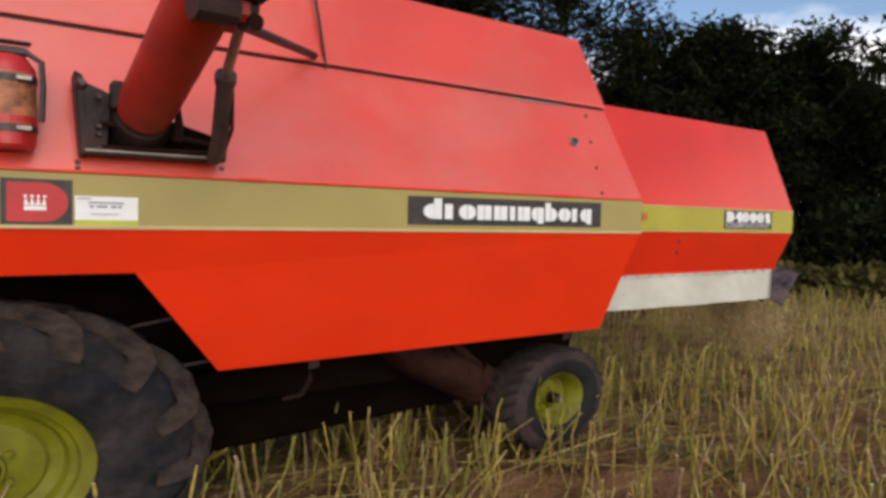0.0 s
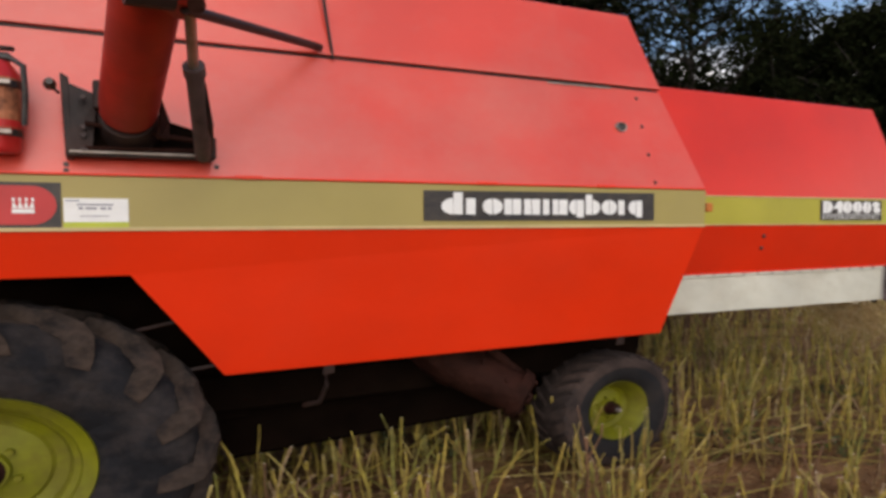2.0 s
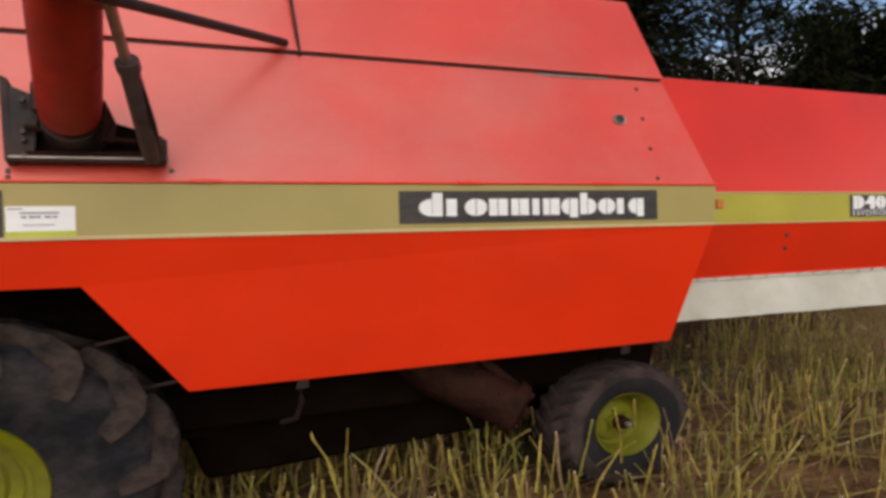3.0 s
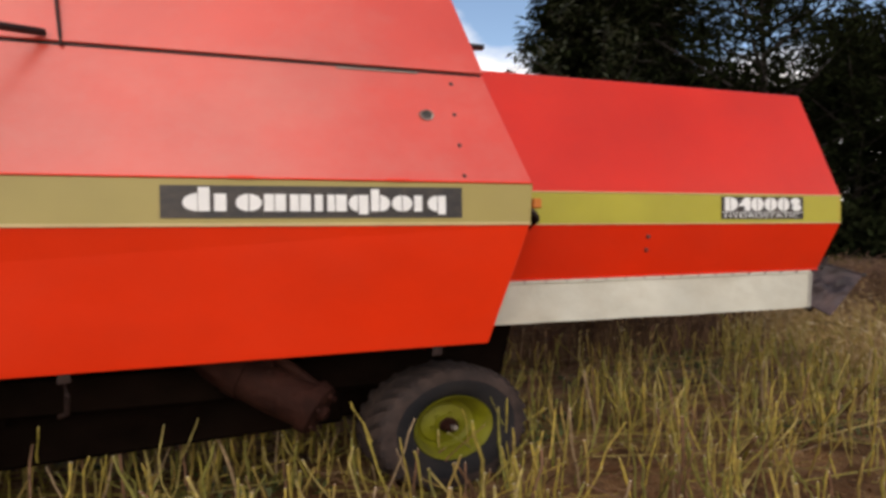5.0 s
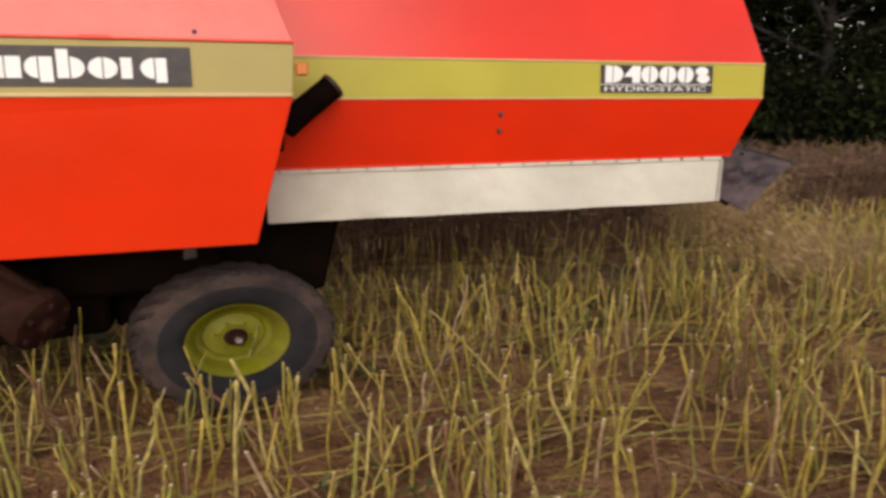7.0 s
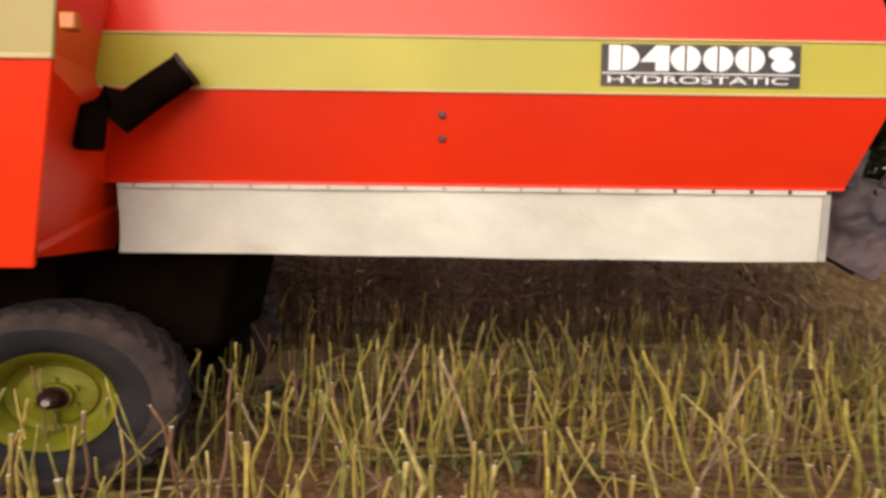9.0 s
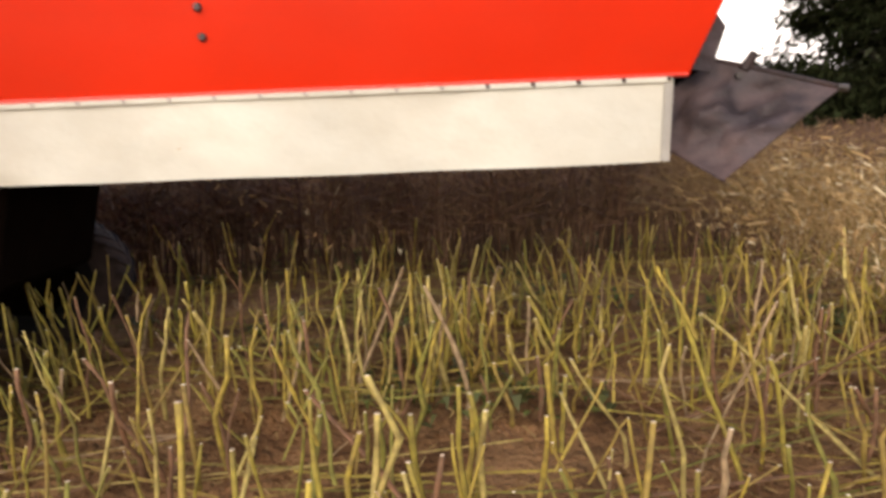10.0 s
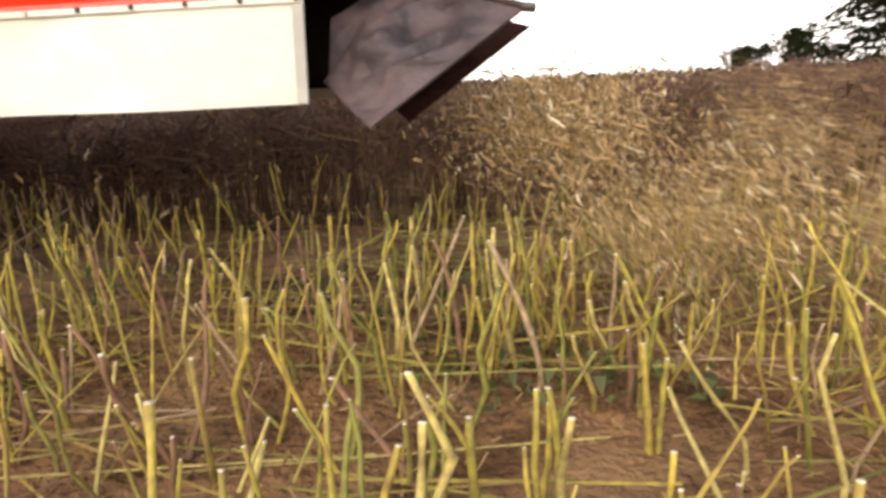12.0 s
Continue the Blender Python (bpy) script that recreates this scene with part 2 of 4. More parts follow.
def sheet(corners, thick=0.02, bevel=0.004, bm=None, inward=(0, 1, 0)):
    """A plate: planar corners and a thickness laid inward."""
    own = bm or bmesh.new()
    c = [Vector(p) for p in corners]
    nrm = (c[1] - c[0]).cross(c[2] - c[0]).normalized()
    if nrm.dot(Vector(inward)) < 0:
        nrm = -nrm
    a = [own.verts.new(p) for p in c]
    b = [own.verts.new(p + nrm * thick) for p in c]
    k = len(c)
    faces = [own.faces.new(a), own.faces.new(b[::-1])]
    for i in range(k):
        faces.append(own.faces.new((a[i], b[i], b[(i + 1) % k], a[(i + 1) % k])))
    if bevel:
        bmesh.ops.bevel(own, geom=list({e for f in faces for e in f.edges}), offset=bevel, segments=1, affect="EDGES")
    return own


def box(lo, hi, bevel=0.006, bm=None):
    return sheet([(lo[0], lo[1], lo[2]), (hi[0], lo[1], lo[2]), (hi[0], lo[1], hi[2]), (lo[0], lo[1], hi[2])], hi[1] - lo[1], bevel, bm)


def tube(points, radii, sides=14, bm=None, cap=True, squash=1.0):
    own = bm or bmesh.new()
    pts = [Vector(p) for p in points]
    if not isinstance(radii, (list, tuple)):
        radii = [radii] * len(pts)
    rings = []
    for i, p in enumerate(pts):
        d = (pts[min(i + 1, len(pts) - 1)] - pts[max(i - 1, 0)]).normalized()
        u = d.orthogonal().normalized() if abs(d.z) > 0.9 else d.cross(Vector((0, 0, 1))).normalized()
        w = d.cross(u)
        rings.append([own.verts.new(p + (u * math.cos(a) + w * math.sin(a) * squash) * radii[i]) for a in (2 * math.pi * j / sides for j in range(sides))])
    for r, q in zip(rings, rings[1:]):
        for j in range(sides):
            own.faces.new((r[j], r[(j + 1) % sides], q[(j + 1) % sides], q[j]))
    if cap:
        own.faces.new(rings[0][::-1])
        own.faces.new(rings[-1])
    return own


def lathe(profile, sides=48, bm=None, y0=0.0):
    """Turned about the y axis: profile of (radius, y)."""
    own = bm or bmesh.new()
    rings = [[own.verts.new((r * math.sin(a), y0 + y, r * math.cos(a))) for a in (2 * math.pi * j / sides for j in range(sides))] for r, y in profile]
    for r, q in zip(rings, rings[1:]):
        for j in range(sides):
            own.faces.new((r[j], r[(j + 1) % sides], q[(j + 1) % sides], q[j]))
    return own


# ---- the harvester ----
# plan: x to its rear, y from the near flank to the far one, z up; MID is the middle of its width
MID = 1.25
harvester = new("combine_harvester")
harvester.scale = (K, 1, 1)
tagged(harvester, "red and olive combine harvester driving over a stubble field", "combine harvester")


FRONT = -5.2
ZB, ZT = 1.585, 1.805          # belt
LOW = [(FRONT, 0.07, 1.40), (-2.775, 0.067, 1.40), (-2.386, 0.187, 0.911), (0.228, 0.182, 0.92), (0.405, 0.002, ZB), (FRONT, 0.002, ZB)]


def both(name, corners, material, thick=0.02, label=""):
    """The plate on the near flank and its twin on the far one."""
    ob = part(name, sheet(corners, thick), material, harvester, label)
    part(name, sheet([(x, 2 * MID - y, z) for x, y, z in corners], thick, inward=(0, -1, 0)), material, harvester)
    return ob


both("lower_side_panel", LOW, RED, 0.02, "bright red lower flank panel cut away over the front wheel")
both("belt_panel", [(FRONT, 0, ZB + 0.003), (0.405, 0, ZB + 0.003), (0.419, 0, ZT - 0.003), (FRONT, 0, ZT - 0.003)], BELT, 0.02, "dusty olive green belt panel")
both("upper_side_panel", [(FRONT, 0.002, ZT), (0.419, 0.002, ZT), (0.203, 0.178, 2.405), (FRONT, 0.178, 2.405)], SKY_RED, 0.02, "red upper flank panel, sky sheen put into its colour")
both("tank_side_panel", [(FRONT, 0.172, 2.43), (0.206, 0.172, 2.43), (0.06, 0.30, 2.885), (FRONT, 0.30, 2.885)], SKY_RED, 0.02, "red grain tank panel")
part("seam_strip", sheet([(FRONT, 0.185, 2.395), (0.196, 0.185, 2.395), (0.186, 0.185, 2.44), (FRONT, 0.185, 2.44)], 0.02, 0), BLACK, harvester, "dark gap between flank and tank panels")
part("tank_lip", sheet([(FRONT, 0.160, 2.418), (0.207, 0.160, 2.418), (0.204, 0.160, 2.432), (FRONT, 0.160, 2.432)], 0.03, 0.003), SKY_RED, harvester)
part("belt_trim", box((FRONT, -0.008, ZT - 0.002), (0.419, 0.012, ZT + 0.008), 0.002), RED, harvester)
part("belt_trim", box((FRONT, -0.006, ZB - 0.004), (0.405, 0.012, ZB + 0.012), 0.002), EDGE, harvester, "worn cream trim under the belt")
for hx in (-2.3, -1.11, -0.35):
    part("hinge", box((hx - 0.06, -0.014, ZT - 0.003), (hx + 0.06, 0.0, ZT + 0.013), 0.003), RED, harvester)
# a glint on the seam, laid on as a pale strip
part("seam_glint", sheet([(-0.62, 0.168, 2.392), (-0.18, 0.168, 2.396), (-0.18, 0.168, 2.402), (-0.62, 0.168, 2.399)], 0.008, 0), HEM, harvester, "pale strip standing for a glint along the seam")
# tank roof, rear wall of the main body and inner body
part("tank_roof", sheet([(FRONT, 0.30, 2.88), (0.06, 0.30, 2.88), (0.06, 2 * MID - 0.30, 2.88), (FRONT, 2 * MID - 0.30, 2.88)], 0.03, inward=(0, 0, -1)), RED, harvester)
part("tank_rear_wall", sheet([(0.04, 0.30, 2.87), (0.19, 0.19, 2.43), (0.19, 2 * MID - 0.19, 2.43), (0.04, 2 * MID - 0.30, 2.87)], 0.02, inward=(-1, 0, 0)), RED, harvester)
part("body_rear_wall", sheet([(0.17, 0.20, 2.42), (0.37, 0.03, 1.8), (0.36, 0.03, 1.6), (0.19, 0.21, 0.95), (0.19, 2 * MID - 0.21, 0.95), (0.36, 2 * MID - 0.03, 1.6), (0.37, 2 * MID - 0.03, 1.8), (0.17, 2 * MID - 0.2, 2.42)], 0.02, 0, inward=(-1, 0, 0)), RED, harvester, "red rear wall of the main body")
part("front_wall", box((FRONT, 0.06, 0.9), (FRONT + 0.03, 2 * MID - 0.06, 2.87)), RED, harvester)
part("threshing_body", box((-5.1, 0.62, 0.62), (0.05, 2 * MID - 0.62, 1.5), 0.03), SHADE, harvester, "threshing body behind the panels, underbody shade put into its colour")
part("chassis_rail", box((-3.0, 0.50, 0.66), (-0.75, 0.60, 0.84), 0.01), SHADE, harvester, "chassis rail, near black for the shade under the body")
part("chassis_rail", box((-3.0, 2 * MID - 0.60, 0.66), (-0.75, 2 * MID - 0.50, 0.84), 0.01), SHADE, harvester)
# reaches low in place of the shaded ground between the wheels
part("cleaning_shoe", sheet([(-2.3, 0.66, 0.36), (-0.5, 0.66, 0.43), (-0.5, 0.66, 0.86), (-2.5, 0.66, 0.86)], 1.2, 0.02), SHADE, harvester, "rusty sieve box, lowered and darkened for the shade under the body")

# added box that fills the gap between the rear wheels with darkness
part("underbody_filler", sheet([(-0.5, 0.86, 0.40), (0.62, 0.86, 0.52), (0.80, 0.86, 1.24), (-0.5, 0.86, 1.24)], 2 * MID - 1.72, 0.02), SHADE, harvester, "near-black box added for the darkness between the rear wheels")

# hood at the rear
HF, HR = 0.20, 3.38
both("hood_belt", [(HF, 0.546, 1.593), (HR, 0.546, 1.593), (HR + 0.002, 0.546, 1.797), (HF, 0.546, 1.797)], HOOD_BELT, 0.02, "bright olive hood belt")
both("hood_upper_panel", [(HF, 0.548, 1.80), (HR, 0.548, 1.80), (3.165, 0.745, 2.586), (HF, 0.745, 2.59)], HOOD_RED, 0.02, "glossy red upper hood panel")
both("hood_lower_panel", [(HF, 0.548, 1.59), (HR, 0.548, 1.59), (3.232, 0.632, 1.232), (HF, 0.632, 1.225)], HOOD_RED, 0.02, "glossy red lower hood panel")
part("hood_roof", sheet([(HF, 0.745, 2.586), (3.165, 0.745, 2.583), (3.165, 2 * MID - 0.745, 2.583), (HF, 2 * MID - 0.745, 2.586)], 0.02, inward=(0, 0, -1)), HOOD_RED, harvester)
part("hood_rear_wall", sheet([(3.155, 0.76, 2.57), (3.37, 0.56, 1.80), (3.37, 0.56, 1.6), (3.37, 2 * MID - 0.56, 1.6), (3.37, 2 * MID - 0.56, 1.80), (3.155, 2 * MID - 0.76, 2.57)], 0.02, 0, inward=(-1, 0, 0)), HOOD_RED, harvester)
part("hood_trim", box((HF, 0.540, 1.794), (HR, 0.556, 1.803), 0.002), EDGE, harvester)
part("hood_trim", box((HF, 0.540, 1.587), (HR, 0.556, 1.596), 0.002), EDGE, harvester)
part("hood_lip", box((HF, 0.622, 1.226), (3.23, 0.66, 1.24), 0.003), HOOD_RED, harvester)


def curtain_mesh(y, x0, x1, seed):
    """A hanging tarpaulin strip with folds and a wavy lower hem."""
    b = bmesh.new()
    nx, nz = 90, 10
    grid = []
    for side in (0, 1):
        g = []
        for j in range(nz + 1):
            row = []
            for i in range(nx + 1):
                f, h = i / nx, j / nz
                x = x0 + (x1 - x0) * f - (0.012 * h if f > 0.99 else 0)
                fold = 0.020 * noise.noise((x * 2.2 + seed, h * 0.8, 1)) * (0.3 + h) + 0.006 * noise.noise((x * 7, h * 3, 4))
                fold += 0.012 * max(0, 1 - f * 2.2) * math.sin(16 * x + 5.5 * h) * h
                fold *= min(1, (1 - f) * 9)
                z = 1.226 - h * (0.289 - 0.012 * (1 - f) + 0.006 * noise.noise((x * 1.7, seed, 0)))
                row.append(b.verts.new((x, y + fold + 0.008 * h + side * 0.004, z)))
            g.append(row)
        grid.append(g)
    for g in grid:
        for j in range(nz):
            for i in range(nx):
                b.faces.new((g[j][i], g[j][i + 1], g[j + 1][i + 1], g[j + 1][i]))
    for j in range(nz):
        for i in (0, nx):
            b.faces.new((grid[0][j][i], grid[0][j + 1][i], grid[1][j + 1][i], grid[1][j][i]))
    for i in range(nx):
        for j in (0, nz):
            b.faces.new((grid[0][j][i], grid[0][j][i + 1], grid[1][j][i + 1], grid[1][j][i]))
    return b


curtain = part("side_curtain", curtain_mesh(0.632, 0.31, 3.178, 3), CLOTH, harvester, "dusty off-white tarpaulin curtain under the hood", True)
part("side_curtain", curtain_mesh(2 * MID - 0.64, 0.36, 3.178, 8), CLOTH, harvester, "", True)
part("top_hem", box((0.31, 0.621, 1.207), (3.172, 0.632, 1.226), 0.003), CLOTH, curtain)
part("end_hem", sheet([(3.136, 0.631, 0.941), (3.168, 0.632, 0.939), (3.178, 0.625, 1.206), (3.146, 0.625, 1.206)], 0.005, 0.002), HEM, curtain, "grey folded end of the curtain")
for i in range(19):
    x = 3.161 - 0.1545 * i
    part("rivet", tube([(x, 0.628, 1.219), (x, 0.616, 1.219)], [0.010, 0.007], 8), STEEL if i > 4 else GREASE, curtain)
part("bolt", tube([(1.604, 0.565, 1.504), (1.604, 0.552, 1.504)], [0.016, 0.011], 10), RAM, harvester, "dull grey bolt head")
part("bolt", tube([(1.605, 0.590, 1.413), (1.605, 0.576, 1.413)], [0.016, 0.011], 10), RAM, harvester, "dull grey bolt head")
# unseen floor, added only to darken the inside of the hood
part("hood_shade_floor", sheet([(0.25, 0.80, 1.30), (3.1, 0.80, 1.42), (3.1, 2 * MID - 0.80, 1.42), (0.25, 2 * MID - 0.80, 1.30)], 0.03, inward=(0, 0, 1)), SHADE, harvester)

# straw spreader with its rubber deflectors behind the hood


def flap_mesh(pts, thick=0.012, n=9, wave=0.018, seed=0):
    """A sagging rubber sheet over a quad: top-left, bottom-left, bottom-right, top-right."""
    b = bmesh.new()
    a, c, d, e = (Vector(p) for p in pts)
    nrm = (c - a).cross(e - a).normalized()
    layers = []
    for s in (0, 1):
        g = []
        for j in range(n + 1):
            row = []
            for i in range(n + 1):
                u, v = i / n, j / n
                p = (a * (1 - v) + c * v) * (1 - u) + (e * (1 - v) + d * v) * u
                p = p + nrm * (min(1, 5 * u * (1 - u)) * min(1, 5 * v * (1 - v)) * (wave * noise.noise((u * 2.6 + seed, v * 2.6, seed)) + 0.5 * wave * noise.noise((u * 6, v * 5 + seed, 2)) + 0.45 * wave * (0.25 - abs(noise.noise((u * 3.3 + seed, v * 2.7, 6))))) + thick * s)
                row.append(b.verts.new(p))
            g.append(row)
        layers.append(g)
    for g in layers:
        for j in range(n):
            for i in range(n):
                b.faces.new((g[j][i], g[j][i + 1], g[j + 1][i + 1], g[j + 1][i]))
    for j in range(n):
        for i in (0, n):
            b.faces.new((layers[0][j][i], layers[0][j + 1][i], layers[1][j + 1][i], layers[1][j][i]))
            b.faces.new((layers[0][i][j], layers[0][i][j + 1], layers[1][i][j + 1], layers[1][i][j]))
    return b


part("rubber_deflector", flap_mesh([(3.40, 0.85, 1.285), (3.186, 0.80, 1.0), (3.35, 0.61, 0.868), (3.768, 0.675, 1.158)], wave=0.085, n=24, seed=1), FLAP, harvester, "creased grey rubber straw deflector", True)
part("rubber_deflector", flap_mesh([(3.22, 0.72, 1.62), (3.20, 0.70, 1.27), (3.34, 0.74, 1.24), (3.40, 0.76, 1.40)], seed=5), FLAP, harvester, "grey rubber skirt below the hood corner", True)
part("rubber_deflector", flap_mesh([(3.395, 0.862, 1.278), (3.205, 0.836, 1.175), (3.192, 0.812, 1.006), (3.42, 0.80, 1.15)], wave=0.03, seed=2), FLAP, harvester, "grey rubber corner of the deflector", True)
part("rubber_deflector", flap_mesh([(3.42, 1.06, 1.25), (3.25, 1.02, 1.0), (3.42, 0.86, 0.866), (3.80, 0.94, 1.135)], wave=0.05, n=14, seed=9), RUST, harvester, "dark inner deflector sheet", True)
part("deflector_hem", tube([(3.184, 0.798, 1.0), (3.265, 0.700, 0.934), (3.352, 0.606, 0.866)], 0.011, 8, squash=0.6), RAM, harvester, "folded pale edge of the rubber sheet")
part("rubber_deflector", flap_mesh([(3.30, 2 * MID - 0.70, 1.315), (3.195, 2 * MID - 0.64, 1.01), (3.35, 2 * MID - 0.61, 0.868), (3.768, 2 * MID - 0.675, 1.158)], seed=4), FLAP, harvester, "", True)
part("deflector_bar", tube([(3.30, 0.88, 1.31), (3.40, 0.85, 1.292), (3.50, 0.80, 1.262), (3.785, 0.685, 1.168)], 0.012, 8), GREASE, harvester, "thin steel bar along the deflector edge")
part("deflector_bar", tube([(3.49, 0.80, 1.25), (3.53, 0.80, 1.31)], [0.022, 0.018], 8), GREASE, harvester)
part("deflector_bolt", tube([(3.468, 0.80, 1.232), (3.466, 0.775, 1.232)], 0.012, 8), BLACK, harvester)
part("deflector_bolt", tube([(3.768, 0.675, 1.17), (3.80, 0.665, 1.165)], 0.014, 8), BLACK, harvester)
part("spreader_housing", box((2.95, 0.85, 0.98), (3.45, 2 * MID - 0.85, 1.28), 0.03), SHADE, harvester, "dark straw spreader housing")

# axle beam and steering knuckle
bm = tube([(-1.30, 0.66, 0.94), (-1.08, 0.50, 0.82), (-0.90, 0.40, 0.715), (-0.73, 0.30, 0.62)], [0.155, 0.168, 0.160, 0.145], 22, squash=0.85)
arm = part("axle_arm", bm, RUST, harvester, "rusty brown rear axle arm", True)
END, OUT = Vector((-0.73, 0.30, 0.62)), Vector((0.62, -0.42, -0.42)).normalized()
part("arm_flange", tube([tuple(END - OUT * 0.03), tuple(END + OUT * 0.03), tuple(END + OUT * 0.045)], [0.150, 0.140, 0.105], 24), RUST, arm, "rounded bolted end cap", True)
side1 = OUT.orthogonal().normalized()
side2 = OUT.cross(side1)
for a in range(6):
    p = END + (side1 * math.cos(a * 1.047) + side2 * math.sin(a * 1.047)) * 0.105 + OUT * 0.040
    part("flange_bolt", tube([tuple(p), tuple(p + OUT * 0.02)], [0.016, 0.014], 7), RUST, arm)
for f, a in ((0.15, 2.2), (0.35, 2.6), (0.55, 2.3), (0.75, 2.7), (0.4, 3.3), (0.7, 3.4)):
    p = Vector((-1.30, 0.66, 0.92)).lerp(END, f) + Vector((0.02, -0.15 * math.cos(a - 2.5), 0.12 * math.sin(2.9 - a)))
    part("arm_bolt", tube([tuple(p), tuple(p + Vector((0, -0.03, 0.005)))], [0.02, 0.016], 7), RUST, arm)
part("arm_collar", tube([(-1.10, 0.515, 0.832), (-1.03, 0.47, 0.792)], 0.178, 22, squash=0.85), RUST, arm, "", True)
part("arm_bracket", sheet([(-1.36, 0.40, 0.965), (-0.98, 0.33, 0.975), (-0.93, 0.33, 0.86), (-1.02, 0.34, 0.80), (-1.10, 0.36, 0.84), (-1.22, 0.38, 0.80), (-1.30, 0.40, 0.86)], 0.03, 0.006), RUST, arm, "ragged rusty bracket plate")
part("arm_strut", tube([(-0.92, 0.33, 0.90), (-0.70, 0.30, 0.72)], [0.03, 0.024], 10), RUST, arm)
part("flange_hub", tube([tuple(END + OUT * 0.045), tuple(END + OUT * 0.075)], [0.045, 0.035], 12), RUST, arm)
for tab_x in (-1.92, -0.10):
    part("panel_tab", sheet([(tab_x, 0.20, 0.865), (tab_x + 0.06, 0.20, 0.872), (tab_x + 0.055, 0.19, 0.93), (tab_x + 0.005, 0.19, 0.93)], 0.012, 0.003), GREASE, harvester, "small steel tab under the flank panel")
part("hanging_hose", tube([(-1.90, 0.22, 0.90), (-1.885, 0.26, 0.80), (-1.90, 0.34, 0.70), (-1.95, 0.46, 0.66)], 0.012, 8), GREASE, harvester, "thin dark hose")
part("rear_axle", tube([(0.0, 0.85, 0.42), (0.0, 2 * MID - 0.85, 0.42)], 0.07, 14), SHADE, harvester, "rear axle beam, near black for the shade under the body")
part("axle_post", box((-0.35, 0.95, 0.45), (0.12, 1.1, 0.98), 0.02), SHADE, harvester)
# flat near-black sheet standing for the shade in the front wheel arch
part("arch_shade_sheet", sheet([(-5.1, 0.58, 0.6), (-2.2, 0.58, 0.6), (-2.2, 0.58, 1.55), (-5.1, 0.58, 1.55)], 0.03), SHADE, harvester, "near-black sheet for the shade inside the wheel arch")
part("brake_pipe", tube([(-2.75, 0.30, 1.13), (-2.55, 0.20, 1.18)], 0.008, 6), GREASE, harvester)
part("brake_pipe", tube([(-2.62, 0.30, 0.92), (-2.40, 0.22, 0.96)], 0.008, 6), GREASE, harvester)

# elbow pipe and reflector between body and hood
pipe = part("drain_pipe", tube([(0.40, 0.42, 1.44), (0.44, 0.43, 1.485), (0.50, 0.44, 1.535), (0.645, 0.465, 1.645)], [0.058, 0.064, 0.064, 0.063], 18), SHADE, harvester, "black elbow pipe", True)
part("pipe_lip", tube([(0.640, 0.464, 1.641), (0.655, 0.467, 1.653)], 0.068, 18), GREASE, pipe, "worn greasy pipe rim")
part("pipe_stub", tube([(0.335, 0.36, 1.335), (0.335, 0.36, 1.35), (0.345, 0.37, 1.47), (0.385, 0.40, 1.52), (0.44, 0.42, 1.50)], [0.046, 0.052, 0.052, 0.054, 0.05], 16), SHADE, pipe, "short black stub below the pipe", True)
part("side_reflector", box((0.425, 0.0, 1.672), (0.475, 0.05, 1.725), 0.005), ORANGE, harvester, "small orange side reflector")
part("roof_stack", tube([(0.16, 0.54, 2.64), (0.28, 0.52, 2.665), (0.36, 0.52, 2.668)], [0.03, 0.035, 0.03], 12, squash=0.6), BLACK, harvester, "black pipe end behind the tank")

# filler cap, screws
cap = part("cap", lathe([(0.020, 0.012), (0.021, -0.006), (0.026, -0.008), (0.030, 0.0), (0.030, 0.02)], 20), STEEL, harvester, "small round port with a dark hole", True, False)
cap.location = (-0.155 / K, 0.098, 2.164)
part("cap_hole", lathe([(0.001, 0.0), (0.0205, 0.0), (0.0205, 0.014)], 20), BLACK, cap, "", False, False)
for x, z in ((0.01, 2.35), (0.008, 2.175), (0.015, 2.005), (0.022, 1.84), (-3.0, 1.845), (-2.43, 1.852), (-3.0, 1.82)):
    y = 0.002 + (z - ZT) * 0.293
    part("screw", tube([(x, y + 0.005, z), (x, y - 0.006, z)], [0.013, 0.009], 8), BLACK, harvester)


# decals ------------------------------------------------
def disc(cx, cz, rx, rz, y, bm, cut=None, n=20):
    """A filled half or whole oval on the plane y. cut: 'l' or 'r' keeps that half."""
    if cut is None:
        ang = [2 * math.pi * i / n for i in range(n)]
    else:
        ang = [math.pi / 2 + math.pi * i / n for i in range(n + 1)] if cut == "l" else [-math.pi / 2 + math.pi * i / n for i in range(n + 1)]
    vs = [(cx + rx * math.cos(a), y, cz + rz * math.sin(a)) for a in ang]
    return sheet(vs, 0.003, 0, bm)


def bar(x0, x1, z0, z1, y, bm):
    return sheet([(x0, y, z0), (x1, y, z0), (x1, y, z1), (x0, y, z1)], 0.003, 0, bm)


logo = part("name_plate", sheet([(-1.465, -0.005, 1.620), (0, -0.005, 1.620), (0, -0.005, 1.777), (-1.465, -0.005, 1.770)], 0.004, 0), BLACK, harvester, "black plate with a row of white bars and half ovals")
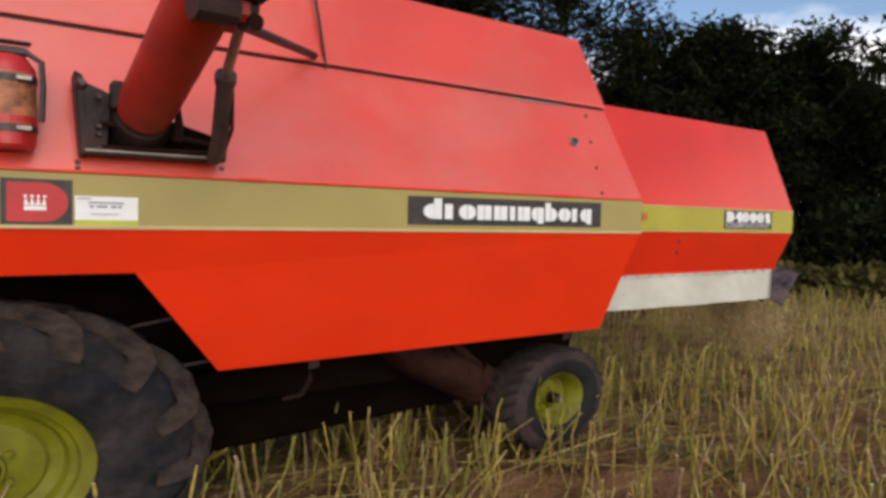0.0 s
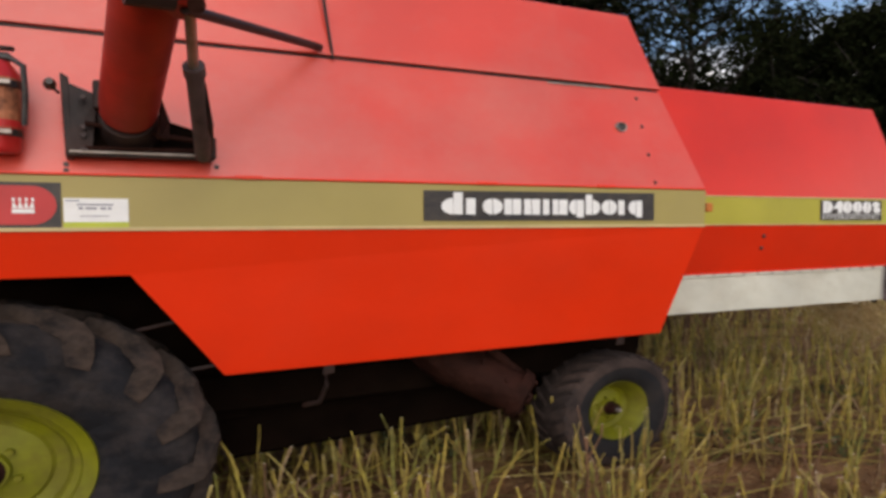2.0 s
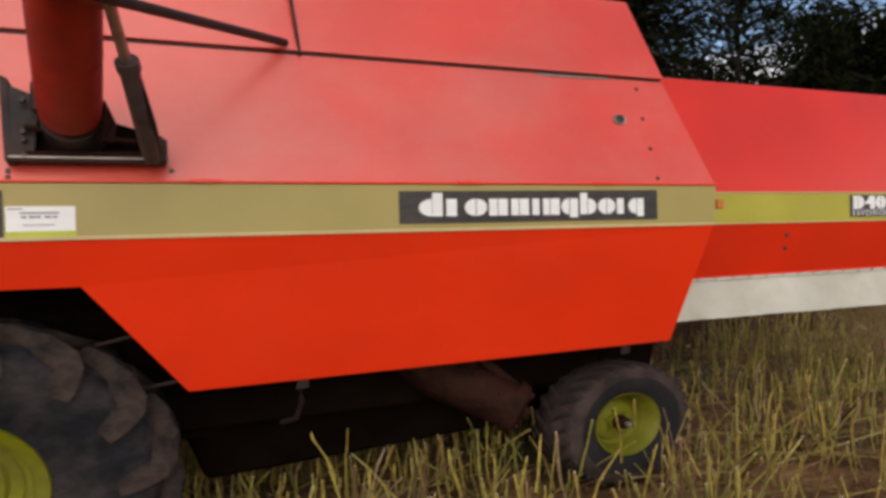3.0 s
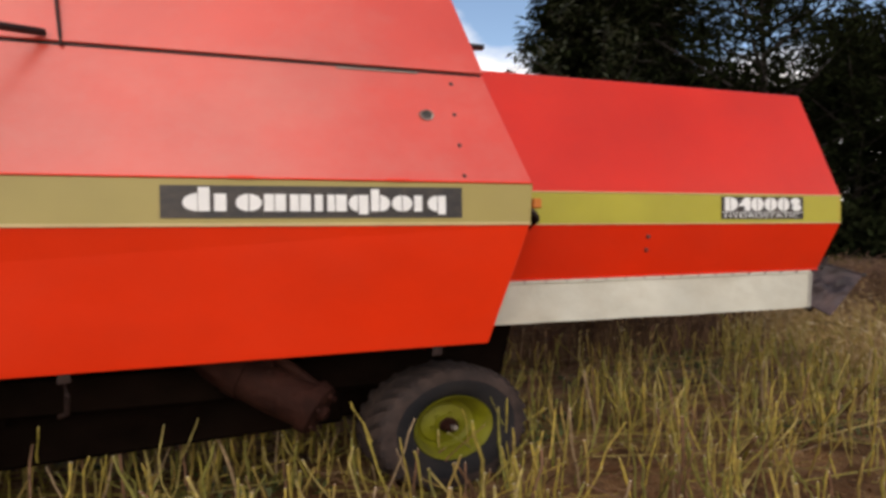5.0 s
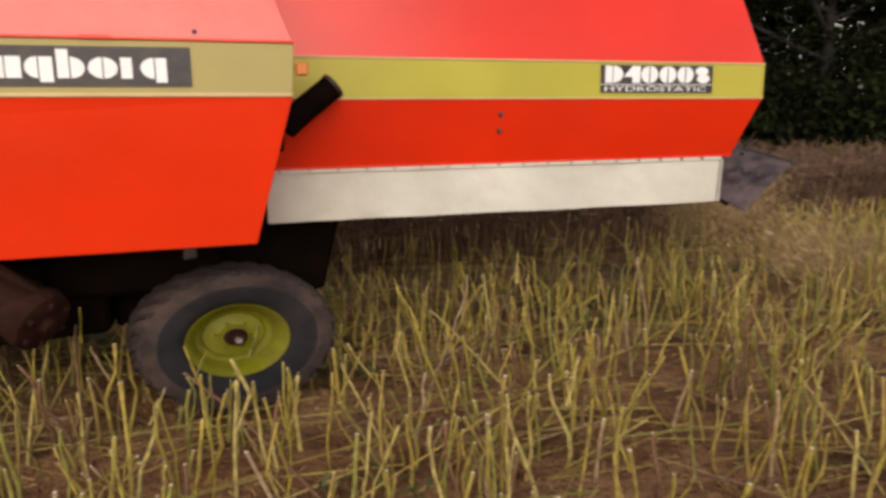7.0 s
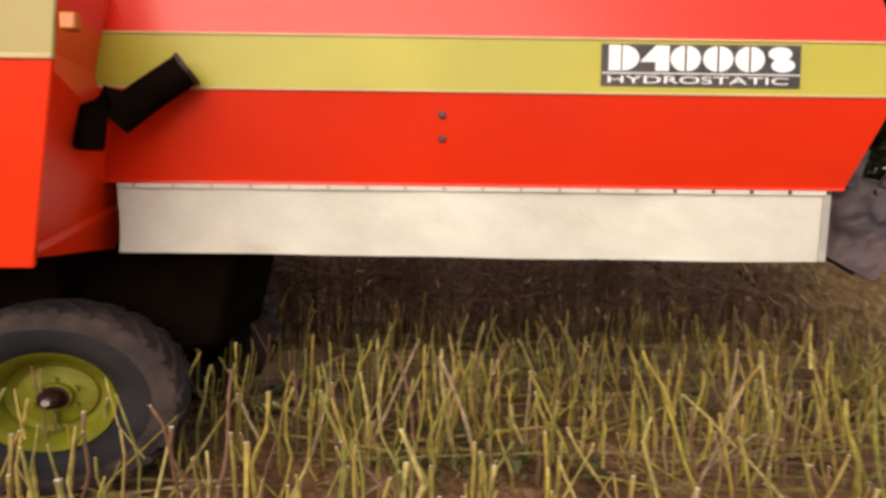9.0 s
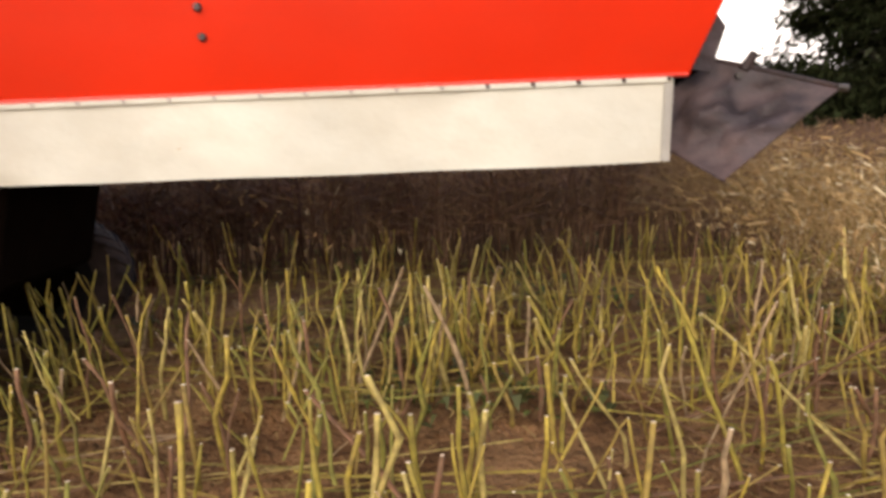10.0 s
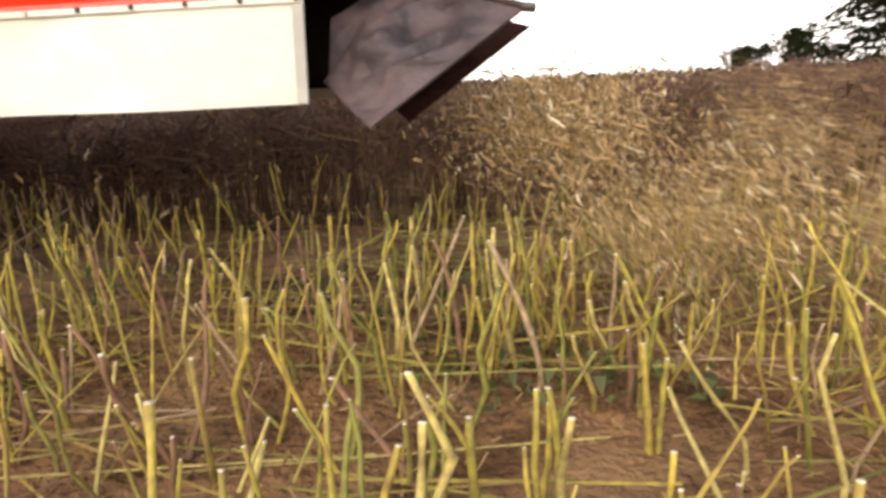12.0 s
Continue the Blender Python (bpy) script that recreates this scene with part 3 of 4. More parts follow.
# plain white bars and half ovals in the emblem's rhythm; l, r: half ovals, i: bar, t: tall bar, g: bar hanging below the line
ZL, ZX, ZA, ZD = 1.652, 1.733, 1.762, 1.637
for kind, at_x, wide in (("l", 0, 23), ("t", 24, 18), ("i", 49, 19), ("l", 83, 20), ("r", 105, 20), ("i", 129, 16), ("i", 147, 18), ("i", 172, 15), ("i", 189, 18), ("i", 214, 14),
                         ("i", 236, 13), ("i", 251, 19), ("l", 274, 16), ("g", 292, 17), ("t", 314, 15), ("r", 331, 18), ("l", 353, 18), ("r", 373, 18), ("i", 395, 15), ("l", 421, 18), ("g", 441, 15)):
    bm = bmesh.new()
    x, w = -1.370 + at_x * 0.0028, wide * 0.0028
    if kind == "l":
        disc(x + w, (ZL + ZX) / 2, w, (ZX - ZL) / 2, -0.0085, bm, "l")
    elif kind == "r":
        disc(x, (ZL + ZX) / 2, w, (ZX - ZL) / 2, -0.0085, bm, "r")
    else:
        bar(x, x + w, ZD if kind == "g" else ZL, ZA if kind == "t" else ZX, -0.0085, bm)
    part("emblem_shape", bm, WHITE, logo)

plate = part("model_plate", sheet([(2.215, 0.541, 1.621), (2.988, 0.541, 1.619), (2.988, 0.541, 1.783), (2.215, 0.541, 1.780)], 0.004, 0), BLACK, harvester, "black model plate with white shapes and lettering")
zc, rz = 1.727, 0.048
for kind, x, w in (("i", 2.243, 0.046), ("r", 2.296, 0.064), ("a", 2.364, 0.060), ("i", 2.424, 0.052), ("o", 2.482, 0.116), ("o", 2.608, 0.116), ("o", 2.732, 0.114), ("s", 2.860, 0.104), ("u", 2.217, 0.768)):
    bm = bmesh.new()
    if kind == "i":
        bar(x, x + w, zc - rz, zc + rz, 0.537, bm)
    elif kind == "r":
        disc(x, zc, w, rz, 0.537, bm, "r")
    elif kind == "a":
        sheet([(x, 0.537, zc - 0.014), (x + w, 0.537, zc + rz), (x + w, 0.537, zc - 0.014)], 0.003, 0, bm)
    elif kind == "o":
        disc(x + w * 0.46, zc, w * 0.46, rz, 0.537, bm, "l")
        disc(x + w * 0.54, zc, w * 0.46, rz, 0.537, bm, "r")
    elif kind == "s":
        disc(x + w * 0.44, zc + 0.022, w * 0.44, 0.026, 0.537, bm)
        disc(x + w * 0.56, zc - 0.022, w * 0.44, 0.026, 0.5365, bm)
    else:
        bar(x, x + w, 1.667, 1.671, 0.537, bm)
    part("model_shape", bm, WHITE, plate)


def words(text, x, y, z, height, width, parent, material):
    """Lettering in the built-in font as flat mesh, stretched to its width; facing the near side."""
    cu = bpy.data.curves.new("lettering", "FONT")
    cu.body, cu.size, cu.extrude = text, 1.0, 0.0
    ob = bpy.data.objects.new("lettering", cu)
    scene.collection.objects.link(ob)
    bpy.context.view_layer.update()
    me = bpy.data.meshes.new_from_object(ob.evaluated_get(bpy.context.evaluated_depsgraph_get()))
    bpy.data.objects.remove(ob)
    b = bmesh.new()
    b.from_mesh(me)
    bpy.data.meshes.remove(me)
    xs, ys = [v.co.x for v in b.verts], [v.co.y for v in b.verts]
    sx, sy = width / (max(xs) - min(xs)), height / (max(ys) - min(ys))
    lx, ly = min(xs), min(ys)
    for v in b.verts:
        v.co = (x + (v.co.x - lx) * sx, y, z + (v.co.y - ly) * sy)
    return part("lettering", b, material, parent, "white capital letters")


words("HYDROSTATIC", 2.24, 0.5375, 1.631, 0.028, 0.70, plate, WHITE)

badge = part("badge", sheet([(-3.26, -0.005, 1.593), (-3.02, -0.005, 1.593), (-3.02, -0.005, 1.772), (-3.26, -0.005, 1.772)], 0.004, 0), BLACK, harvester, "black badge with a red rounded shield")
bm = bmesh.new()
bar(-3.24, -3.12, 1.608, 1.758, -0.0085, bm)
disc(-3.12, 1.683, 0.085, 0.075, -0.0085, bm, "r")
part("shield", bm, CROWN_RED, badge, "red shield")
bm = bmesh.new()
bar(-3.184, -3.110, 1.652, 1.668, -0.012, bm)
for i in range(4):
    tooth = -3.184 + 0.0185 * i
    sheet([(tooth, -0.012, 1.671), (tooth + 0.0182, -0.012, 1.671), (tooth + 0.0091 + 0.003 * (i - 1.5), -0.012, 1.701)], 0.003, 0, bm)
    disc(tooth + 0.0091 + 0.003 * (i - 1.5), 1.705, 0.0055, 0.006, -0.012, bm)
part("crown_shape", bm, WHITE, badge, "white crown-like shape")
sticker = part("sticker", sheet([(-3.012, -0.005, 1.618), (-2.78, -0.005, 1.618), (-2.78, -0.005, 1.712), (-3.012, -0.005, 1.712)], 0.004, 0), WHITE, harvester, "white dealer sticker with faint grey lines")
part("sticker_band", sheet([(-3.012, -0.005, 1.594), (-2.78, -0.005, 1.594), (-2.78, -0.005, 1.6175), (-3.012, -0.005, 1.6175)], 0.004, 0), mat("lime_band", (0.5, 0.55, 0.05), 0.5), sticker)
bm = bmesh.new()
bar(-2.965, -2.835, 1.684, 1.690, -0.0085, bm)
bar(-3.005, -2.955, 1.700, 1.705, -0.0085, bm)
for i, w in enumerate((0.016, 0.024, 0.012, 0.020, 0.014)):
    bar(-2.960 + 0.026 * i, -2.960 + 0.026 * i + w, 1.668, 1.676, -0.0085, bm)
bar(-2.955, -2.85, 1.640, 1.643, -0.0085, bm)
part("print_line", bm, mat("grey_print", (0.25, 0.25, 0.3), 0.6), sticker)

# unloading auger: black frame on the flank, red tube, hydraulic ram and brace
frame_ob = part("auger_frame", box((-2.995, -0.06, 1.874), (-2.455, 0.0, 1.892), 0.004), GREASE, harvester, "greasy black frame round the auger foot")
part("frame_side", sheet([(-2.998, -0.06, 1.874), (-2.972, -0.06, 1.874), (-2.985, -0.02, 2.185), (-3.015, -0.02, 2.20)], 0.10, 0.004), GREASE, frame_ob)
part("frame_side", box((-2.485, -0.10, 1.872), (-2.445, 0.05, 1.97), 0.01), GREASE, frame_ob)
part("frame_back", sheet([(-2.99, -0.02, 1.885), (-2.46, -0.02, 1.885), (-2.46, 0.02, 1.99), (-2.62, 0.05, 2.04), (-2.86, 0.06, 2.10), (-3.0, 0.07, 2.175)], 0.02, 0), SHADE, frame_ob, "dark greasy back plate")
part("frame_lip", box((-2.985, -0.072, 1.886), (-2.465, -0.060, 1.895), 0.002), STEEL, frame_ob, "bare worn steel lip")
part("frame_wedge", sheet([(-2.99, -0.06, 1.885), (-2.905, -0.05, 1.885), (-2.88, -0.02, 2.12), (-2.995, -0.02, 2.165)], 0.03, 0.004), GREASE, frame_ob)
part("frame_rod", tube([(-2.94, -0.05, 1.905), (-2.48, -0.05, 1.91)], 0.010, 8), RUST, frame_ob)
part("frame_rod", tube([(-2.93, -0.07, 2.0), (-2.49, -0.07, 1.945)], 0.010, 8), RUST, frame_ob)
for z in (1.90, 1.955, 1.985, 2.10):
    part("frame_bolt", tube([(-2.935, -0.05, z), (-2.935, -0.075, z)], [0.012, 0.009], 8), RAM, frame_ob)
tb = part("auger_tube", tube([(-2.775, -0.10, 2.055), (-2.77, -0.18, 2.095), (-2.735, -0.62, 2.315), (-2.69, -1.20, 2.605)], [0.106, 0.110, 0.110, 0.110], 28), TUBE_RED, harvester, "dark red unloading auger tube swung out from the flank", True)
part("tube_foot", tube([(-2.765, 0.10, 1.98), (-2.775, -0.08, 2.045)], [0.13, 0.108], 20), GREASE, tb, "greasy swivel joint", True)
part("tube_seam", tube([(-2.752, -0.40, 2.205), (-2.751, -0.41, 2.21)], 0.1112, 28), TUBE_RED, tb)
part("tube_bracket", box((-2.72, -0.86, 2.27), (-2.60, -0.66, 2.40), 0.02), TUBE_RED, tb, "red ram bracket")
part("bracket_bolt", tube([(-2.68, -0.80, 2.32), (-2.58, -0.82, 2.31)], 0.045, 12), GREASE, tb)
part("pivot_lug", tube([(-2.80, -0.86, 2.30), (-2.66, -0.84, 2.30)], [0.055, 0.05], 10), GREASE, tb, "greasy pivot under the tube")
part("pivot_lug", box((-2.70, -0.90, 2.335), (-2.565, -0.76, 2.40), 0.012), GREASE, tb)
part("pivot_pin", tube([(-2.60, -0.86, 2.27), (-2.60, -0.74, 2.345)], [0.028, 0.024], 10), RUST, tb)
part("foot_gusset", sheet([(-2.67, -0.14, 1.95), (-2.63, -0.12, 1.945), (-2.62, -0.08, 2.02), (-2.655, -0.16, 2.10)], 0.02, 0.003), RUST, tb, "rusty gusset plate at the tube foot")
part("foot_bracket", box((-2.90, -0.13, 2.05), (-2.855, -0.06, 2.16), 0.008), GREASE, tb)
ram = part("hydraulic_ram", tube([(-2.50, -0.10, 1.885), (-2.515, -0.22, 1.95), (-2.565, -0.45, 2.155)], [0.031, 0.034, 0.033], 16), RAM, harvester, "greasy black hydraulic ram", True)
part("ram_collar", tube([(-2.562, -0.44, 2.147), (-2.570, -0.468, 2.171)], 0.040, 16), RAM, ram)
part("ram_rod", tube([(-2.568, -0.457, 2.161), (-2.607, -0.729, 2.285)], 0.019, 12), STEEL, ram, "dull steel piston rod")
part("ram_hose", tube([(-2.47, -0.12, 1.90), (-2.49, -0.30, 1.99), (-2.53, -0.42, 2.12)], 0.008, 8), GREASE, ram)
part("brace_rod", tube([(-2.63, -0.82, 2.265), (-1.933, 0.15, 2.447)], 0.018, 10), GREASE, harvester, "dark brace rod from tube to tank")
part("hand_lever", tube([(-3.02, -0.02, 2.12), (-3.03, -0.25, 2.105)], [0.006, 0.006], 8), GREASE, harvester)
part("lever_knob", tube([(-3.03, -0.24, 2.105), (-3.03, -0.30, 2.10), (-3.03, -0.335, 2.105)], [0.008, 0.022, 0.012], 10), BLACK, harvester)
part("seam_rod", tube([(-1.865, 0.16, 2.40), (-1.895, 0.21, 2.70), (-1.91, 0.26, 2.88)], 0.008, 8), GREASE, harvester, "thin grey rod on the tank panel")

# fire extinguisher on its bracket: mounted for good
ext = part("fire_extinguisher", tube([(-3.235, -0.03, 1.875), (-3.235, -0.03, 1.89), (-3.235, -0.03, 2.17), (-3.235, -0.03, 2.215), (-3.235, -0.03, 2.225)], [0.08, 0.092, 0.092, 0.06, 0.03], 24), EXT_RED, harvester, "red fire extinguisher with a brown label", True)
part("label_sleeve", tube([(-3.235, -0.03, 1.965), (-3.235, -0.03, 2.15)], 0.0935, 24, cap=False), PAPER, ext, "worn brown label")
for z in (1.935, 2.115):
    part("strap", tube([(-3.235, -0.03, z), (-3.235, -0.03, z + 0.026)], 0.097, 24), BLACK, ext, "black strap")
    part("strap_buckle", box((-3.215, -0.136, z + 0.004), (-3.165, -0.115, z + 0.022), 0.003), STEEL, ext, "bare metal strap buckle")
part("hose", tube([(-3.18, -0.05, 2.235), (-3.13, -0.07, 2.20), (-3.125, -0.075, 2.10), (-3.13, -0.07, 1.98)], 0.011, 8), BLACK, ext, "black rubber hose")
part("red_band", tube([(-3.235, -0.03, 1.968), (-3.235, -0.03, 1.995)], 0.0942, 24, cap=False), EXT_RED, ext)
part("valve", box((-3.29, -0.06, 2.22), (-3.17, 0.0, 2.25), 0.008), BLACK, ext)
part("valve_lever", box((-3.31, -0.05, 2.262), (-3.16, -0.01, 2.275), 0.004), GREASE, ext)


# wheels ------------------------------------------------
def wheel(name, r, width, rim_r, lugs, lug_h, label, dish=0.0):
    """Hub plate mesh with tyre, rim and bolts as its pieces; axis along y, outer face at y = 0."""
    hub = link(name, lathe([(0.001, 0.03 + dish), (rim_r * 0.28, 0.03 + dish), (rim_r * 0.30, 0.06 + dish), (rim_r * 0.62, 0.075 + dish), (rim_r * 0.66, 0.10 + dish * 0.8), (rim_r * 0.80, 0.11 + dish * 0.15)], 40), RIM, harvester, label, True)
    link("rim", lathe([(rim_r * 0.78, 0.115), (rim_r * 0.82, 0.07), (rim_r * 0.88, 0.055), (rim_r * 0.90, 0.03), (rim_r * 0.99, 0.012), (rim_r * 1.03, 0.0), (rim_r * 1.04, 0.012), (rim_r, 0.05)], 48), RIM, hub, "yellow-green painted rim", True)
    w = width
    tread = r - lug_h
    prof = [(rim_r * 1.0, 0.03), (rim_r * 1.05, 0.008), (rim_r + 0.25 * (r - rim_r), -0.022), (rim_r + 0.55 * (r - rim_r), -0.032), (rim_r + 0.68 * (r - rim_r), -0.028), (tread - 0.04 * r, -0.008), (tread, 0.03),
            (tread + 0.006, w * 0.5), (tread, w - 0.03), (tread - 0.05 * r, w + 0.01), (rim_r + 0.4 * (r - rim_r), w + 0.03), (rim_r, w - 0.03)]
    b = lathe(prof, 64)
    deep = lug_h > 0.02
    reach = 0.72 if deep else 0.80
    for side in (0, 1):
        lb = bmesh.new()
        sweep, half = 0.9 * 2 * math.pi / lugs, 0.19 * 2 * math.pi / lugs
        ring = []
        for q in range(5):
            f = (-0.28, 0.0, 0.33, 0.66, 1.0)[q]
            y = (-0.044 if deep else -0.013) + max(0, f) * w * 0.54
            y = y if side == 0 else w - y
            lo = (reach * r, (reach + 1.0) / 2 * r)[q] if q < 2 else tread - 0.01
            hi = ((reach + 0.05) * r if deep else 0.87 * r, 0.935 * r if deep else 0.975 * r)[q] if q < 2 else r
            ring.append([lb.verts.new((rr * math.sin(d - sweep * f), y, rr * math.cos(d - sweep * f))) for rr, d in ((lo, -half), (hi, -half * 0.7), (hi, half * 0.7), (lo, half))])
        for p, q in zip(ring, ring[1:]):
            for j in range(4):
                lb.faces.new((p[j], p[(j + 1) % 4], q[(j + 1) % 4], q[j]))
        lb.faces.new(ring[0])
        lb.faces.new(ring[-1][::-1])
        if deep:
            bmesh.ops.subdivide_edges(lb, edges=lb.edges[:], cuts=2, use_grid_fill=True)
            bmesh.ops.smooth_vert(lb, verts=lb.verts[:], factor=0.45, use_axis_x=True, use_axis_y=True, use_axis_z=True)
            for v in lb.verts:
                v.co += Vector((noise.noise(v.co * 13), noise.noise(v.co * 13 + Vector((7, 0, 0))), noise.noise(v.co * 13 + Vector((0, 9, 0))))) * 0.016
        first = link("lug", lb, MUD_TREAD if deep else TREAD, hub, "", deep)
        for i in range(lugs):
            o = first if i == 0 else new("lug", first.data)
            o.parent = hub
            o.rotation_euler = (0, 2 * math.pi * (i + 0.5 * side) / lugs + 0.02 * math.sin(i * 5.1), 0)
    tyre = link("tyre", b, [DARK_RUBBER, MUD_TREAD] if deep else [RUBBER, TREAD], hub, "black rubber tyre with a dusty brown tread", True)
    for p in tyre.data.polygons:
        p.material_index = int(math.hypot(p.center.x, p.center.z) > (tread - 0.02 * r if deep else 0.80 * r))
    # added disc that keeps the wheel's inner side as dark as the underbody
    link("dark_inner_disc", lathe([(0.001, 0.14 + dish), (rim_r * 0.97, 0.14 + dish), (rim_r * 0.97, w), (0.001, w)], 24), SHADE, hub, "near-black disc added to darken the wheel's inner side")
    link("hub_cap", lathe([(0.001, dish * 0.7 - 0.015), (rim_r * 0.15, dish * 0.7 - 0.015), (rim_r * 0.19, dish * 0.7), (rim_r * 0.20, 0.02 + dish), (rim_r * 0.25, 0.026 + dish), (rim_r * 0.25, 0.05 + dish)], 20), RUST, hub, "dark hub cap")
    link("hub_nut", lathe([(0.001, dish * 0.7 - 0.04), (rim_r * 0.07, dish * 0.7 - 0.04), (rim_r * 0.085, dish * 0.7 - 0.012)], 6), STEEL, hub, "worn steel hub nut")
    for i in range(6):
        a = i * math.pi / 3
        o = link("wheel_bolt", lathe([(0.001, -0.012), (rim_r * 0.036, -0.012), (rim_r * 0.045, 0.0), (rim_r * 0.045, 0.05)], 8), RIM, hub)
        o.location = (rim_r * 0.36 * math.sin(a), 0.05 + dish, rim_r * 0.36 * math.cos(a))
    return hub


REAR_R, FRONT_R = 0.371, 0.685
rear_wheel = wheel("rear_wheel", REAR_R, 0.26, 0.182, 26, 0.009, "small yellow-rimmed rear steering wheel", 0.05)
front_wheel = wheel("front_wheel", FRONT_R, 0.44, 0.315, 15, 0.062, "large yellow-rimmed front drive wheel", 0.05)
rear_far = wheel("rear_wheel", REAR_R, 0.26, 0.182, 26, 0.009, "small yellow-rimmed rear steering wheel", 0.05)
front_far = wheel("front_wheel", FRONT_R, 0.44, 0.315, 15, 0.062, "large yellow-rimmed front drive wheel", 0.05)
WHEELS = [(rear_wheel, (0.12, 0.43, 0.388), 8, REAR_R), (front_wheel, (-3.36, 0.12, 0.60), 0, FRONT_R),
          (rear_far, (0.12, 2 * MID - 0.43, 0.388), 188, REAR_R), (front_far, (-3.36, 2 * MID - 0.12, 0.60), 180, FRONT_R)]


# ---- stubble ----
def stalk_mesh(name, spots, sides, label, rnd, thick=0.0088, lean=0.21, tall=(0.24, 0.46), segs=3, branchy=0.34):
    """Many cut stalks, joined: bent tapered tubes with a pale cut end."""
    verts, faces, idx = [], [], []
    ang = [2 * math.pi * j / sides for j in range(sides)]

    def one(x, y, z, h, dx, dy, r0, bendx, bendy):
        base = len(verts)
        kink = 2.5 + 3.0 * ((x * 37.1) % 1.0)
        jx = jy = kx = ky = 0.0
        for k in range(segs):
            f = k / (segs - 1)
            if k and segs > 3 and rnd.random() < 0.45:
                kx, ky = rnd.gauss(0, 0.15), rnd.gauss(0, 0.15)
            if k and segs > 3:
                jx += kx * h / (segs - 1)
                jy += ky * h / (segs - 1)
            cx, cy = x + dx * f + bendx * math.sin(kink * f) + jx, y + dy * f + bendy * math.sin(kink * f) + jy
            r = r0 * (1.0 - 0.3 * f) * (rnd.choice((0.92, 0.97, 1.0, 1.04, 1.3)) if segs > 3 else 1)
            for a in ang:
                verts.append((cx + r * math.cos(a), cy + r * math.sin(a), z + h * f))
        for k in range(segs - 1):
            for j in range(sides):
                p, q = base + k * sides + j, base + k * sides + (j + 1) % sides
                faces.append((p, q, q + sides, p + sides))
                idx.append(0)
        faces.append(tuple(base + (segs - 1) * sides + j for j in range(sides)))
        idx.append(1)

    for x, y in spots:
        h = rnd.uniform(*tall)
        le = abs(rnd.gauss(0, lean))
        if rnd.random() < 0.22:
            le = rnd.uniform(0.4, 2.2)
            h *= 0.8
        a = rnd.uniform(0, 6.283)
        r0 = thick * rnd.uniform(0.55, 1.3)
        bend = h * 0.05
        one(x, y, -0.03, h + 0.03, h * le * math.cos(a), h * le * math.sin(a), r0, rnd.uniform(-bend, bend), rnd.uniform(-bend, bend))
        if rnd.random() < branchy:
            f = rnd.uniform(0.5, 0.85)
            b2 = rnd.uniform(0, 6.283)
            hh = h * rnd.uniform(0.3, 0.5)
            one(x + h * le * f * math.cos(a), y + h * le * f * math.sin(a), h * f, hh, hh * 0.5 * math.cos(b2), hh * 0.5 * math.sin(b2), r0 * 0.6, 0, 0)
    me = bpy.data.meshes.new(name)
    me.from_pydata(verts, [], faces)
    me.materials.append(STALK)
    me.materials.append(PITH)
    me.polygons.foreach_set("material_index", idx)
    me.polygons.foreach_set("use_smooth", [True] * len(faces))
    me.update()
    return tagged(new(name, me), label, "stubble", kind="stuff")


rnd = random.Random(4)


def scatter(x0, x1, y0, y1, per_m2, keep=lambda x, y: True):
    n = int((x1 - x0) * (y1 - y0) * per_m2)
    out = []
    for _ in range(n):
        x, y = rnd.uniform(x0, x1), rnd.uniform(y0, y1)
        c = noise.noise((x * 1.4, y * 1.4, 7))
        if rnd.random() < 0.62 + 0.75 * c and keep(x, y):
            out.append((x, y))
    return out


near = lambda x, y: -6.5 < x < 3 and -2.6 < y < 3.5
mid = lambda x, y: -9 < x < 12 and -4 < y < 12
near_spots = scatter(-6.5, 3, -2.6, 3.5, 74, lambda x, y: (y > 0.3 or rnd.random() < 0.72) and (x + 4.35) ** 2 + (y + 1.6) ** 2 > 0.36 and (y < 2.0 or x > 1.5 or rnd.random() < 0.22))
stalk_mesh("stubble", near_spots, 6, "knee-high yellow-green cut rape stubble", rnd, segs=8, thick=0.0088, tall=(0.20, 0.54), branchy=0.42)
stalk_mesh("stubble", scatter(-9, 12, -4, 12, 44, lambda x, y: not near(x, y) and not (x < 7.5 and y > 3.6 + 0.25 * max(0, x - 1))), 4, "yellow-green cut rape stubble", rnd)
stalk_mesh("stubble", scatter(-25, 45, -12, 36, 15, lambda x, y: not mid(x, y)), 3, "distant yellow-green cut stubble", rnd, thick=0.014, branchy=0, tall=(0.22, 0.42))


def litter(name, spots, rnd, size, thick, material, label, cat, flat=0.25, along=False):
    verts, faces = [], []
    for x, y, z in spots:
        L, w = size * rnd.uniform(0.4, 1.6), thick * rnd.uniform(0.6, 1.4)
        a, e = (rnd.gauss(0, 0.4) if along else rnd.uniform(0, 6.283)), rnd.gauss(0, flat)
        d = Vector((math.cos(a) * math.cos(e), math.sin(a) * math.cos(e), math.sin(e))) * L / 2
        s = Vector((-math.sin(a), math.cos(a), rnd.uniform(-0.6, 0.6))).normalized() * w
        u = d.cross(s).normalized() * w * 0.6
        c = Vector((x, y, z))
        b = len(verts)
        for p in (c - d - s, c - d + s, c - d + u, c + d - s, c + d + s, c + d + u):
            verts.append(p)
        faces += [(b, b + 1, b + 4, b + 3), (b + 1, b + 2, b + 5, b + 4), (b + 2, b, b + 3, b + 5), (b, b + 2, b + 1), (b + 3, b + 4, b + 5)]
    me = bpy.data.meshes.new(name)
    me.from_pydata(verts, [], faces)
    me.materials.append(material)
    return tagged(new(name, me), label, cat, kind="stuff")


